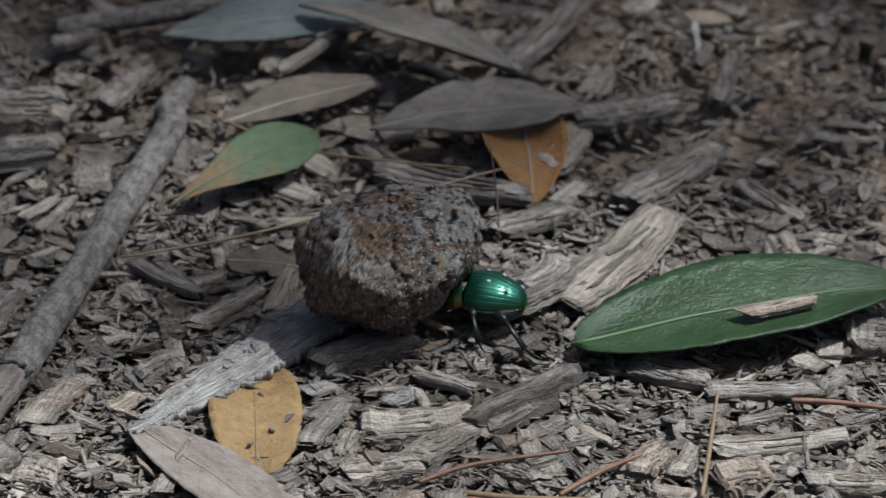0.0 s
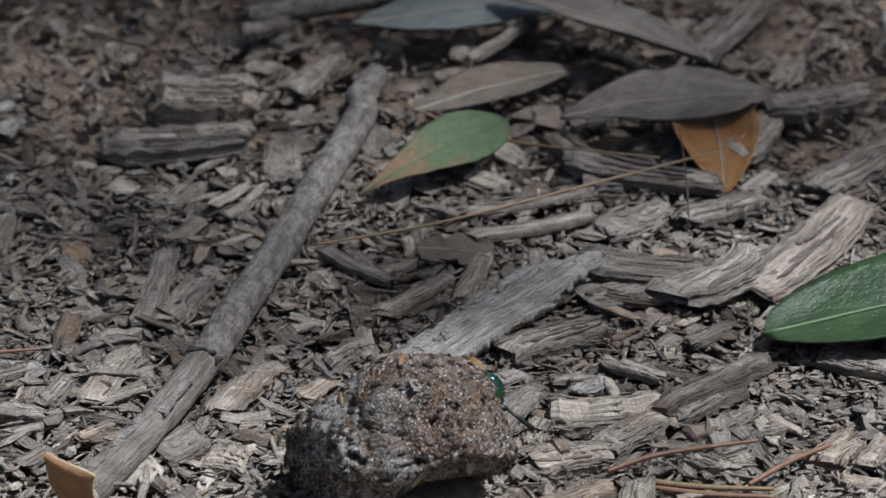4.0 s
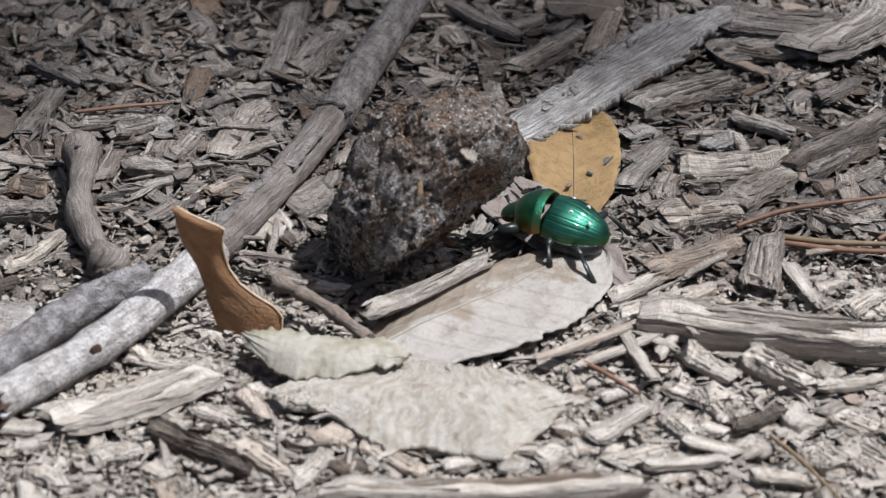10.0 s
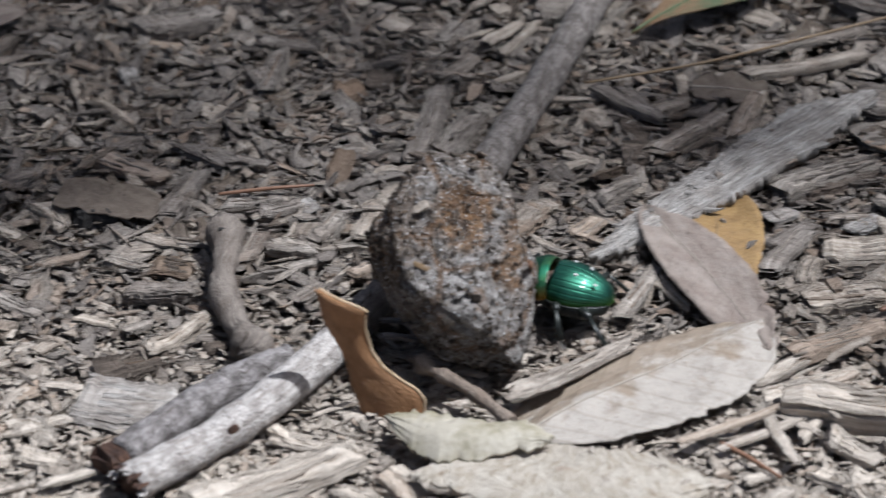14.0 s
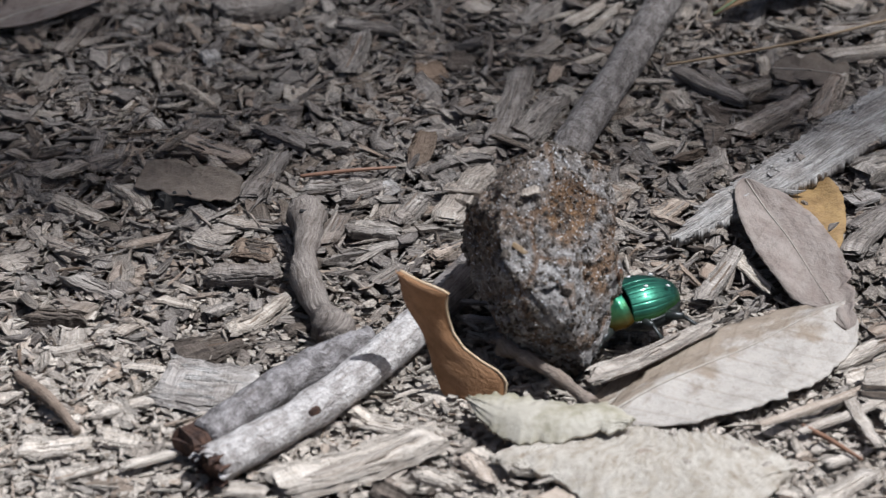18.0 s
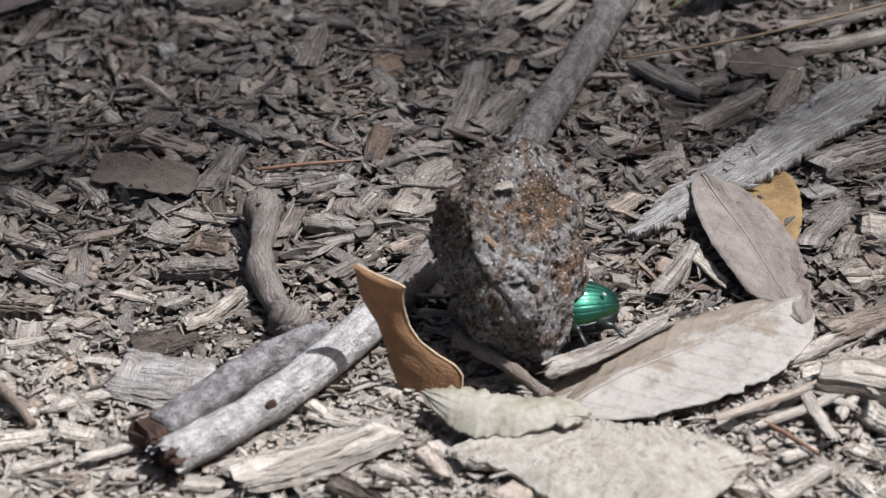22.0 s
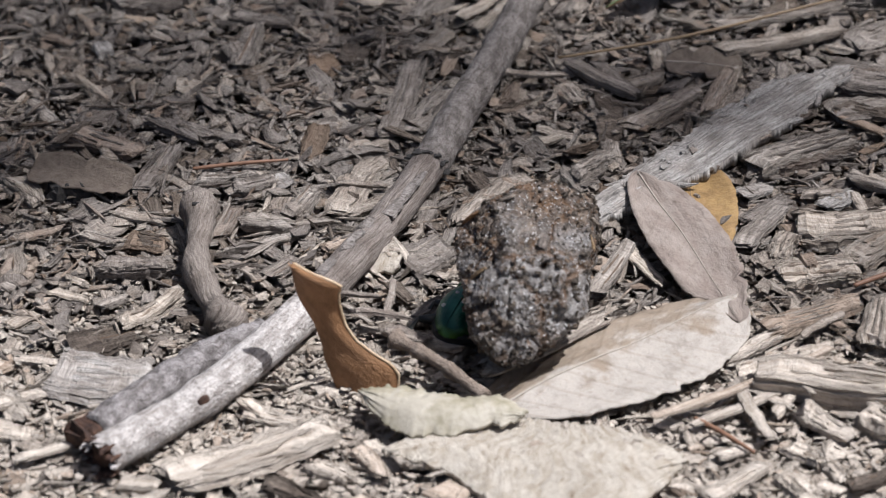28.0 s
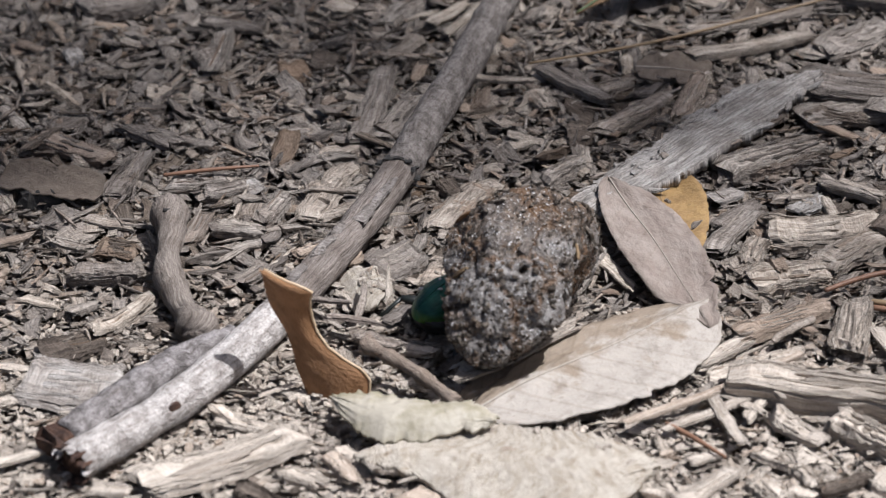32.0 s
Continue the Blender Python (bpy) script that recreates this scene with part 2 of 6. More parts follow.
CREAM_LEAF = plain("cream_leaf", (0.22, 0.195, 0.125), (0.39, 0.352, 0.285), 0.6, 150, 0.0006, 0.35, 0.0, 0.38, 0.6)
SOIL = plain("dark_humus", (0.10, 0.07, 0.05), (0.25, 0.19, 0.14), 0.95, 420, 0.002)
NEEDLE = plain("pine_needle", (0.18, 0.12, 0.065), (0.25, 0.175, 0.10), 0.5, 500, 0)
NEEDLE_RED = plain("red_pine_needle", (0.17, 0.085, 0.05), (0.24, 0.135, 0.085), 0.5, 500, 0)
RUST = plain("rusty_rotten_wood", (0.018, 0.010, 0.008), (0.085, 0.042, 0.025), 0.8, 500, 0.0006)
SCRAP = plain("leaf_scrap", (0.16, 0.08, 0.035), (0.26, 0.15, 0.075), 0.55, 300, 0.0002)
HAIR = plain("dark_stem", (0.05, 0.03, 0.025), (0.09, 0.05, 0.04), 0.6, 500, 0)
RIB = plain("leaf_rib", (0.30, 0.26, 0.215), (0.36, 0.32, 0.27), 0.6, 800, 0)
RIB_GREEN = plain("green_leaf_rib", (0.075, 0.12, 0.05), (0.10, 0.15, 0.07), 0.5, 800, 0)
EDGE = plain("leaf_edge", (0.50, 0.36, 0.22), (0.62, 0.48, 0.33), 0.6, 800, 0)
PEBBLE = plain("white_pebble", (0.5, 0.48, 0.46), (0.62, 0.6, 0.58), 0.6, 700, 0.0001)
SOOT = plain("charred_chip", (0.015, 0.014, 0.014), (0.05, 0.045, 0.04), 0.8, 900, 0.0004)


def dung_material(name):
    """Dried dung: a grey sandy crust with glinting grains over brown, fibrous stuff."""
    m, nt, b = nodes_of(name)
    n1 = uv_noise(nt, 62, 62, 5, 0.7, "Object")
    n2 = uv_noise(nt, 2300, 2300, 2, 0.6, "Object")
    n3 = uv_noise(nt, 640, 520, 4, 0.7, "Object")
    n4 = uv_noise(nt, 150, 150, 4, 0.6, "Object")
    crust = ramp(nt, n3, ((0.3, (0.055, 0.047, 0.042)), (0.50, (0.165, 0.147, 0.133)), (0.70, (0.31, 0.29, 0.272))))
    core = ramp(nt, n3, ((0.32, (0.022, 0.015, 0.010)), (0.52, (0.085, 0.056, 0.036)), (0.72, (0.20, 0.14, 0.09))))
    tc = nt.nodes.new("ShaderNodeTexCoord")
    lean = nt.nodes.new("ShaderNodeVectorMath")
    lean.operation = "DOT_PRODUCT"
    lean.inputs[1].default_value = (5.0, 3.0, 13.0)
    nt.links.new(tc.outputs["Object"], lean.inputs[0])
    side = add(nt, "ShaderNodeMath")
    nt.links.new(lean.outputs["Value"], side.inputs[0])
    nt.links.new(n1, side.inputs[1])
    # Crown side darker: more brown core there, and its shade put into the colour.
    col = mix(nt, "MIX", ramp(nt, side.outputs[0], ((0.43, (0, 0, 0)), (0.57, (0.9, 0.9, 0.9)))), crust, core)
    far = nt.nodes.new("ShaderNodeVectorMath")
    far.operation = "DISTANCE"
    far.inputs[1].default_value = (0.0070, -0.0030, -0.0066)
    nt.links.new(tc.outputs["Object"], far.inputs[0])
    near = add(nt, "ShaderNodeMath")
    near.operation = "MULTIPLY_ADD"
    near.inputs[1].default_value = 95.0
    nt.links.new(far.outputs["Value"], near.inputs[0])
    nt.links.new(n4, near.inputs[2])
    rotten = ramp(nt, n3, ((0.32, (0.012, 0.007, 0.004)), (0.5, (0.09, 0.045, 0.016)), (0.72, (0.25, 0.13, 0.045))))
    col = mix(nt, "MIX", ramp(nt, near.outputs[0], ((0.82, (1, 1, 1)), (1.0, (0, 0, 0)))), col, rotten)
    col = mix(nt, "MIX", ramp(nt, n4, ((0.56, (0, 0, 0)), (0.66, (0.85, 0.85, 0.85)))), col, (0.13, 0.068, 0.027))
    plates = add(nt, "ShaderNodeTexVoronoi")
    plates.feature = "DISTANCE_TO_EDGE"
    plates.inputs["Scale"].default_value = 80.0
    warp = nt.nodes.new("ShaderNodeVectorMath")
    warp.operation = "MULTIPLY_ADD"
    nt.links.new(n4, warp.inputs[0])
    warp.inputs[1].default_value = (0.006, 0.008, 0.007)
    nt.links.new(tc.outputs["Object"], warp.inputs[2])
    nt.links.new(warp.outputs[0], plates.inputs["Vector"])
    crack = plates.outputs["Distance"]
    col = mix(nt, "MIX", ramp(nt, crack, ((0.012, (0.85, 0.85, 0.85)), (0.05, (0, 0, 0)))), col, (0.10, 0.05, 0.019))
    col = mix(nt, "MIX", ramp(nt, n2, ((0.60, (0, 0, 0)), (0.66, (0.9, 0.9, 0.9)))), col, (0.52, 0.51, 0.50))
    nt.links.new(col, b.inputs["Base Color"])
    nt.links.new(ramp(nt, n2, ((0.4, (0.85, 0.85, 0.85)), (0.62, (0.15, 0.15, 0.15)))), b.inputs["Roughness"])
    b.inputs["Specular IOR Level"].default_value = 0.6
    first = bump(nt, b, n3, 0.0008, 0.75)
    second = bump(nt, b, ramp(nt, crack, ((0.0, (0, 0, 0)), (0.06, (1, 1, 1)))), 0.0008, 0.6, first)
    bump(nt, b, n2, 0.0006, 0.9, second)
    return m


DUNG = dung_material("dried_dung")
GRIT = wood("dung_grit", (0.05, 0.04, 0.033), (0.13, 0.113, 0.096), (0.28, 0.258, 0.235), 1.0)


def shell(name, low, high, flank, top, rough, fine, patch=160):
    """Metallic shell, mottled, with another hue along its lower flank (below top, in millimetres)."""
    m, nt, b = nodes_of(name)
    n1 = uv_noise(nt, patch, patch, 3, 0.5, "Object")
    n2 = uv_noise(nt, 3500, 3500, 2, 0.5, "Object")
    tc = nt.nodes.new("ShaderNodeTexCoord")
    sep = nt.nodes.new("ShaderNodeSeparateXYZ")
    nt.links.new(tc.outputs["Object"], sep.inputs[0])
    height = add(nt, "ShaderNodeMath")
    height.operation = "MULTIPLY"
    height.inputs[1].default_value = 1000 / top
    nt.links.new(sep.outputs[2], height.inputs[0])
    col = mix(nt, "MIX", ramp(nt, height.outputs[0], ((0.15, (1, 1, 1)), (0.85, (0, 0, 0)))), ramp(nt, n1, ((0.35, low), (0.65, high))), flank)
    nt.links.new(col, b.inputs["Base Color"])
    b.inputs["Metallic"].default_value = 0.9
    nt.links.new(ramp(nt, n2, ((0.3, (rough, rough, rough)), (0.7, (rough * 1.5, rough * 1.5, rough * 1.5)))), b.inputs["Roughness"])
    b.inputs["Coat Weight"].default_value = 0.5
    b.inputs["Coat Roughness"].default_value = 0.14
    bump(nt, b, n2, 0.00008, fine)
    return m


# Yellow-green flank: iridescence and a leaf's reflection painted by height.
ELYTRON = shell("green_shell", (0.008, 0.056, 0.037), (0.038, 0.155, 0.098), (0.05, 0.13, 0.018), 1.9, 0.36, 0.4, 240)
PRONOTUM = shell("golden_green_shell", (0.012, 0.085, 0.045), (0.07, 0.17, 0.06), (0.17, 0.10, 0.012), 2.6, 0.36, 0.8, 300)
HEAD = shell("bronze_green_shell", (0.02, 0.08, 0.04), (0.09, 0.11, 0.03), (0.14, 0.09, 0.02), 1.2, 0.35, 0.6)
BLACK = plain("black_chitin", (0.008, 0.008, 0.008), (0.02, 0.024, 0.02), 0.36, 900, 0.00005, 0.4)


# ---- builders of meshes ----
def mesh_of(name, verts, faces, mat, uvs=None, smooth=False):
    me = bpy.data.meshes.new(name)
    me.from_pydata([tuple(v) for v in verts], [], faces)
    if uvs is not None:
        layer = me.uv_layers.new(name="UVMap")
        idx = np.zeros(len(me.loops), dtype=np.int32)
        me.loops.foreach_get("vertex_index", idx)
        layer.data.foreach_set("uv", np.asarray(uvs, dtype=np.float32)[idx].ravel())
    me.materials.append(mat)
    me.polygons.foreach_set("use_smooth", [smooth] * len(me.polygons))
    me.update()
    return me


def part(name, me, parent, label=""):
    ob = new(name, me)
    ob.parent = parent
    return tagged(ob, label) if label else ob


def thing(name, label, category, m, me=None, group=""):
    ob = new(name, me)
    ob.matrix_basis = m
    return tagged(ob, label, category, group)


def at(x, y, z, rx=0, ry=0, rz=0):
    """A pose from millimetres and degrees."""
    return pose(x * MM, y * MM, z * MM, rx, ry, rz)


def rings_faces(n, k, base=0, caps=True):
    f = [(base + i * k + a, base + i * k + (a + 1) % k, base + (i + 1) * k + (a + 1) % k, base + (i + 1) * k + a) for i in range(n - 1) for a in range(k)]
    if caps:
        f.append(tuple(base + a for a in reversed(range(k))))
        f.append(tuple(base + (n - 1) * k + a for a in range(k)))
    return f


def chip_data(r, length, width, thick, segs=6, k=8, rag=0.1, bend=0.0, taper=0.0, wob=0.12, box=0.5):
    """A split piece of wood along x, in millimetres: frayed ends, fibres along it, uneven flanks."""
    ang = (np.arange(k) + 0.5) * 2 * math.pi / k
    cy, cz = np.cos(ang), np.sin(ang)
    py, pz = np.sign(cy) * np.abs(cy) ** box, np.sign(cz) * np.abs(cz) ** box
    end0, end1 = r.uniform(0, rag, k), r.uniform(0, rag, k)
    for e in (end0, end1):
        e[:] = 0.75 * e[::-1] + 0.25 * e
        e += rag * r.uniform(-0.8, 0.8) * py * 0.5
    wy, wz = r.normal(0, wob, k), r.normal(0, wob * 1.8, k)
    s = np.linspace(0, 1, segs + 1)[:, None]
    w = 1 - taper * s ** 1.5 + r.normal(0, wob * 0.55, (segs + 1, 1))
    t = 1 - 0.5 * taper * s + r.normal(0, wob * 0.6, (segs + 1, 1))
    w[[0, -1]] *= 0.9
    t[[0, -1]] *= 0.5
    xs = (s - 0.5) * length + (end0 * (1 - s) ** 3 - end1 * s ** 3) * length
    lean = r.normal(0, 0.09) * width
    y = py * width / 2 * w * (1 + wy) + r.normal(0, wob * 0.3, (segs + 1, 1)) * width + lean * (2 * s - 1) ** 2
    z = pz * thick / 2 * t * (1 + wz) + bend * length * (2 * s - 1) ** 2 + r.normal(0, 0.06, (segs + 1, k)) * thick
    u0, v0 = r.uniform(0, 3), r.uniform(0, 3)
    uv = np.stack([xs * MM + u0, np.broadcast_to(np.arange(k) * (width + thick) * 2 / k * MM + v0, xs.shape)], 2)
    return np.stack([xs, y, z], 2).reshape(-1, 3) * MM, rings_faces(segs + 1, k), uv.reshape(-1, 2)


def chip_mesh(r, mat, *a, **kw):
    v, f, uv = chip_data(r, *a, **kw)
    return mesh_of("chip", v, f, mat, uv)


def tube(pts, radii, mat, k=10, name="tube", rough=0.0, r=None, squash=1.0, smooth=True):
    """A round stem along points in millimetres."""
    pts = [Vector(p) for p in pts]
    out, uvs, s = [], [], 0.0
    for i, p in enumerate(pts):
        d = (pts[min(i + 1, len(pts) - 1)] - pts[max(i - 1, 0)]).normalized()
        side = d.cross(Vector((0, 0, 1)))
        side = side.normalized() if side.length > 0.05 else Vector((0, 1, 0))
        up = side.cross(d).normalized()
        if i:
            s += (p - pts[i - 1]).length
        for a in range(k):
            th = 2 * math.pi * a / k
            q = radii[i] * (1 + (r.normal(0, rough) if r is not None else 0))
            v = p - side * math.cos(th) * q + up * math.sin(th) * q * squash
            out.append(v * MM)
            uvs.append((s * MM, th * radii[i] * MM))
    return mesh_of(name, out, rings_faces(len(pts), k), mat, uvs, smooth)


def curve_points(ctrl, n):
    """n points on a smooth line through the control points."""
    c = [Vector(p) for p in ctrl]
    out = []
    for i in range(n):
        x = i / (n - 1) * (len(c) - 1)
        j = min(int(x), len(c) - 2)
        f = x - j
        p0, p1, p2, p3 = c[max(j - 1, 0)], c[j], c[j + 1], c[min(j + 2, len(c) - 1)]
        out.append(0.5 * (2 * p1 + (p2 - p0) * f + (2 * p0 - 5 * p1 + 4 * p2 - p3) * f * f + (3 * p1 - p0 - 3 * p2 + p3) * f ** 3))
    return out


def leaf_mesh(mat, length, width, seed, full=0.5, blunt=0.8, cup=0.12, arch=0.06, wave=0.02, thick=0.3, lobes=0.0, nu=40, nv=14, torn=0.0, name="blade", twist=0.0, curl=0.0, lop=1.0):
    """A leaf blade along x from its stem at 0, two-sided, in millimetres. lop: how wide its left half is to its right one. curl: radians by which it bends up along its length."""
    top, uv = [], []
    for i in range(nu + 1):
        s = i / nu
        e = s ** (math.log(0.5) / math.log(full))
        h = max(math.sin(math.pi * min(max(e, 0.0), 1.0)), 0.0) ** blunt * width / 2 + 0.15
        h *= 1 + lobes * math.sin(s * 19 + seed)
        for j in range(nv + 1):
            v = 2 * j / nv - 1
            q = h
            if 0.04 < s < 0.96:
                q *= 1 + 0.035 * noise.noise((s * 26, (1 if v > 0 else -1) * 2.3, seed)) + 0.02 * noise.noise((s * 60, (1 if v > 0 else -1) * 2.3, seed))
            if torn:
                e = (1 if v > 0 else -1) * 3.1
                q *= 1 - torn * max(noise.noise((s * 5, e, seed * 1.7)) + 0.45 * noise.noise((s * 21, e, seed)) + 0.1 * noise.noise((s * 48, e, seed)), 0)
            x, y = s * length, v * q * (lop if v > 0 else 1)
            z = cup * width * v * v * (h / width * 2) + arch * length * math.sin(math.pi * s)
            z += wave * length * (noise.noise((s * 2.6, v * 1.3, seed)) + 0.3 * noise.noise((s * 7, v * 3, seed + 5)) * abs(v))
            z += twist * (s - 0.3) * v * width
            if curl:
                a = curl * s
                x, z = (math.sin(a) * length / curl) - z * math.sin(a), (1 - math.cos(a)) * length / curl + z * math.cos(a)
            top.append(Vector((x, y, z)))
            uv.append((s, v))
    n = len(top)
    k = nv + 1
    low = [p - Vector((0, 0, thick)) for p in top]
    faces = []
    for i in range(nu):
        for j in range(nv):
            a = i * k + j
            faces.append((a, a + k, a + k + 1, a + 1))
            faces.append((n + a, n + a + 1, n + a + k + 1, n + a + k))
    for i in range(nu):
        a, b = i * k, i * k + nv
        faces.append((a, n + a, n + a + k, a + k))
        faces.append((b, b + k, n + b + k, n + b))
    for j in range(nv):
        a, b = j, nu * k + j
        faces.append((a, a + 1, n + a + 1, n + a))
        faces.append((b, n + b, n + b + 1, b + 1))
    me = mesh_of(name, [p * MM for p in top + low], faces, mat, uv + uv, True)
    mid = [top[i * k + nv // 2] + Vector((0, 0, 0.05)) for i in range(0, nu, 2)]
    return me, mid


def leaf(name, label, m, mat, length, width, seed, rib=None, stem=0.0, rib_r=0.35, **kw):
    me, mid = leaf_mesh(mat, length, width, seed, **kw)
    ob = thing(name, label, "leaf", m, None, "fallen leaves")
    part("blade", me, ob)
    if rib:
        radii = [rib_r * (1 - 0.75 * i / len(mid)) for i in range(len(mid))]
        if stem:
            first = mid[0]
            mid = [first + Vector((-stem, stem * 0.1, 0.2)), first + Vector((-stem * 0.5, 0, 0.3))] + mid
            radii = [rib_r * 1.1, rib_r] + radii
        part("midrib", tube(mid, radii, rib, 6), ob)
    return ob


# ---- ground ----
def ground():
    xs = np.concatenate([[-400, -40, -6, -1.2, -0.45], np.linspace(-0.22, 0.26, 97), [0.5, 1.2, 6, 40, 400]])
    ys = np.concatenate([[-400, -40, -6, -1.2, -0.4], np.linspace(-0.16, 0.32, 97), [0.6, 1.4, 6, 40, 400]])
    verts = []
    for y in ys:
        for x in xs:
            near = max(abs(x), abs(y)) < 0.6
            z = 0.0025 * noise.noise((x * 60, y * 60, 0)) + 0.0015 * noise.noise((x * 170, y * 170, 3)) if near else 0.0
            verts.append((x, y, z - 0.0040))
    w = len(xs)
    faces = [(j * w + i, j * w + i + 1, (j + 1) * w + i + 1, (j + 1) * w + i) for j in range(len(ys) - 1) for i in range(w - 1)]
    ob = new("ground", mesh_of("ground", verts, faces, SOIL, None, True))
    return tagged(ob, "dark humus ground under a bed of weathered wood mulch", "ground", kind="structure")


GROUND = ground()


def bough():
    """An unseen leafy bough overhead, added so that broken shade lies over the farther ground."""
    r = np.random.default_rng(3)
    ob = thing("tree", "unseen leafy tree added to shade the mulch", "tree", Matrix.Identity(4))
    up = SUN_TO * (3.6 / SUN_TO.z)
    vs, fs, n = [], [], 0
    step = 0.022
    for gy in np.arange(-0.06, 0.9, step):
        for gx in np.arange(-0.5, 0.6, step):
            # Leaf cover set area by area to shape how bright the ground gets.
            deep = gy + float(np.interp(gx, [-0.1, -0.06, -0.035, -0.01, 0.02, 0.045, 0.1], [0.028, 0.022, 0.006, -0.022, -0.022, 0.002, -0.006]))
            cover = float(np.interp(deep, [-0.02, 0.02, 0.06, 0.10, 0.15, 0.9], [0.0, 0.06, 0.26, 0.59, 0.95, 0.98])) + 0.06 * math.exp(-((gx + 0.066) / 0.028) ** 2 - ((gy - 0.014) / 0.02) ** 2) + 0.12 * math.exp(-((gx + 0.1) / 0.028) ** 2 - ((gy + 0.012) / 0.03) ** 2)
            if r.random() > cover * (1 + 0.3 * float(np.interp(gx, [-0.1, -0.03, 0.03, 0.08], [0.6, 0.05, 0.2, 0.25]))):
                continue
            c = Vector((gx + r.uniform(-0.4, 0.4) * step, gy + r.uniform(-0.4, 0.4) * step, 0)) + up + SUN_TO * r.uniform(-0.35, 0.35)
            m = SUN_TO.to_track_quat("Z", "Y").to_matrix() @ Euler((r.normal(0, 0.35), r.normal(0, 0.35), r.uniform(0, 6.28))).to_matrix()
            for a, b in ((-0.0175, 0), (-0.007, 0.0105), (0.009, 0.0095), (0.0185, 0), (0.009, -0.0095), (-0.007, -0.0105)):
                vs.append(c + m @ Vector((a, b, 0.25 * abs(b))))
            fs.append(tuple(range(n, n + 6)))
            n += 6
    tagged(part("leaves", mesh_of("leaves", vs, fs, GREEN_LEAF, [(0.5, 0.2)] * n), ob), kind="stuff")
    # Trunk and limb, also unseen, added to carry the shading leaves.
    foot, tip = Vector((-1800, 4200, -10)), up * 1000 + Vector((-100, 250, 60))
    crotch = foot + Vector((60, -40, 3000))
    part("trunk", tube(curve_points([foot, foot + Vector((10, 20, 700)), foot + Vector((60, 0, 1800)), crotch, crotch + Vector((-80, 60, 1500))], 24), [190 - 5 * i for i in range(24)], STICK_BARK, 20), ob)
    part("limb", tube(curve_points([crotch, crotch.lerp(tip, 0.4) + Vector((0, 0, 120)), tip], 20), [75 - 3.4 * i for i in range(20)], STICK_BARK, 14), ob)


bough()


# kind: count, shortest, longest, width to length, thickness to width, most width, segments, sides, squareness, ragged ends, lowest, highest
HEAPS = {
    "coarse": (6200, 4.0, 14.0, (0.16, 0.50), (0.14, 0.36), 5.0, 4, 8, 0.34, 0.28, -2.2, 0.5),
    "shred": (15000, 2.0, 9.0, (0.09, 0.34), (0.2, 0.5), 2.0, 3, 6, 0.3, 0.3, -2.6, 0.5),
    "sliver": (7500, 3.0, 12.0, (0.05, 0.11), (0.4, 0.8), 0.9, 3, 4, 0.3, 0.35, -1.6, 1.2),
    "flake": (14000, 1.2, 4.6, (0.3, 0.8), (0.1, 0.24), 2.6, 2, 6, 0.3, 0.32, -1.8, 1.0),
    "crumb": (12000, 0.7, 3.0, (0.4, 0.8), (0.35, 0.7), 2.0, 2, 5, 0.5, 0.25, -2.6, 0.6),
    "dust": (17000, 0.8, 4.4, (0.12, 0.6), (0.15, 0.4), 1.4, 2, 5, 0.35, 0.3, -1.4, 0.9),
    "outer": (2200, 8.0, 32.0, (0.14, 0.42), (0.25, 0.5), 9.0, 3, 6, 0.35, 0.22, -3.5, -1.5),
}


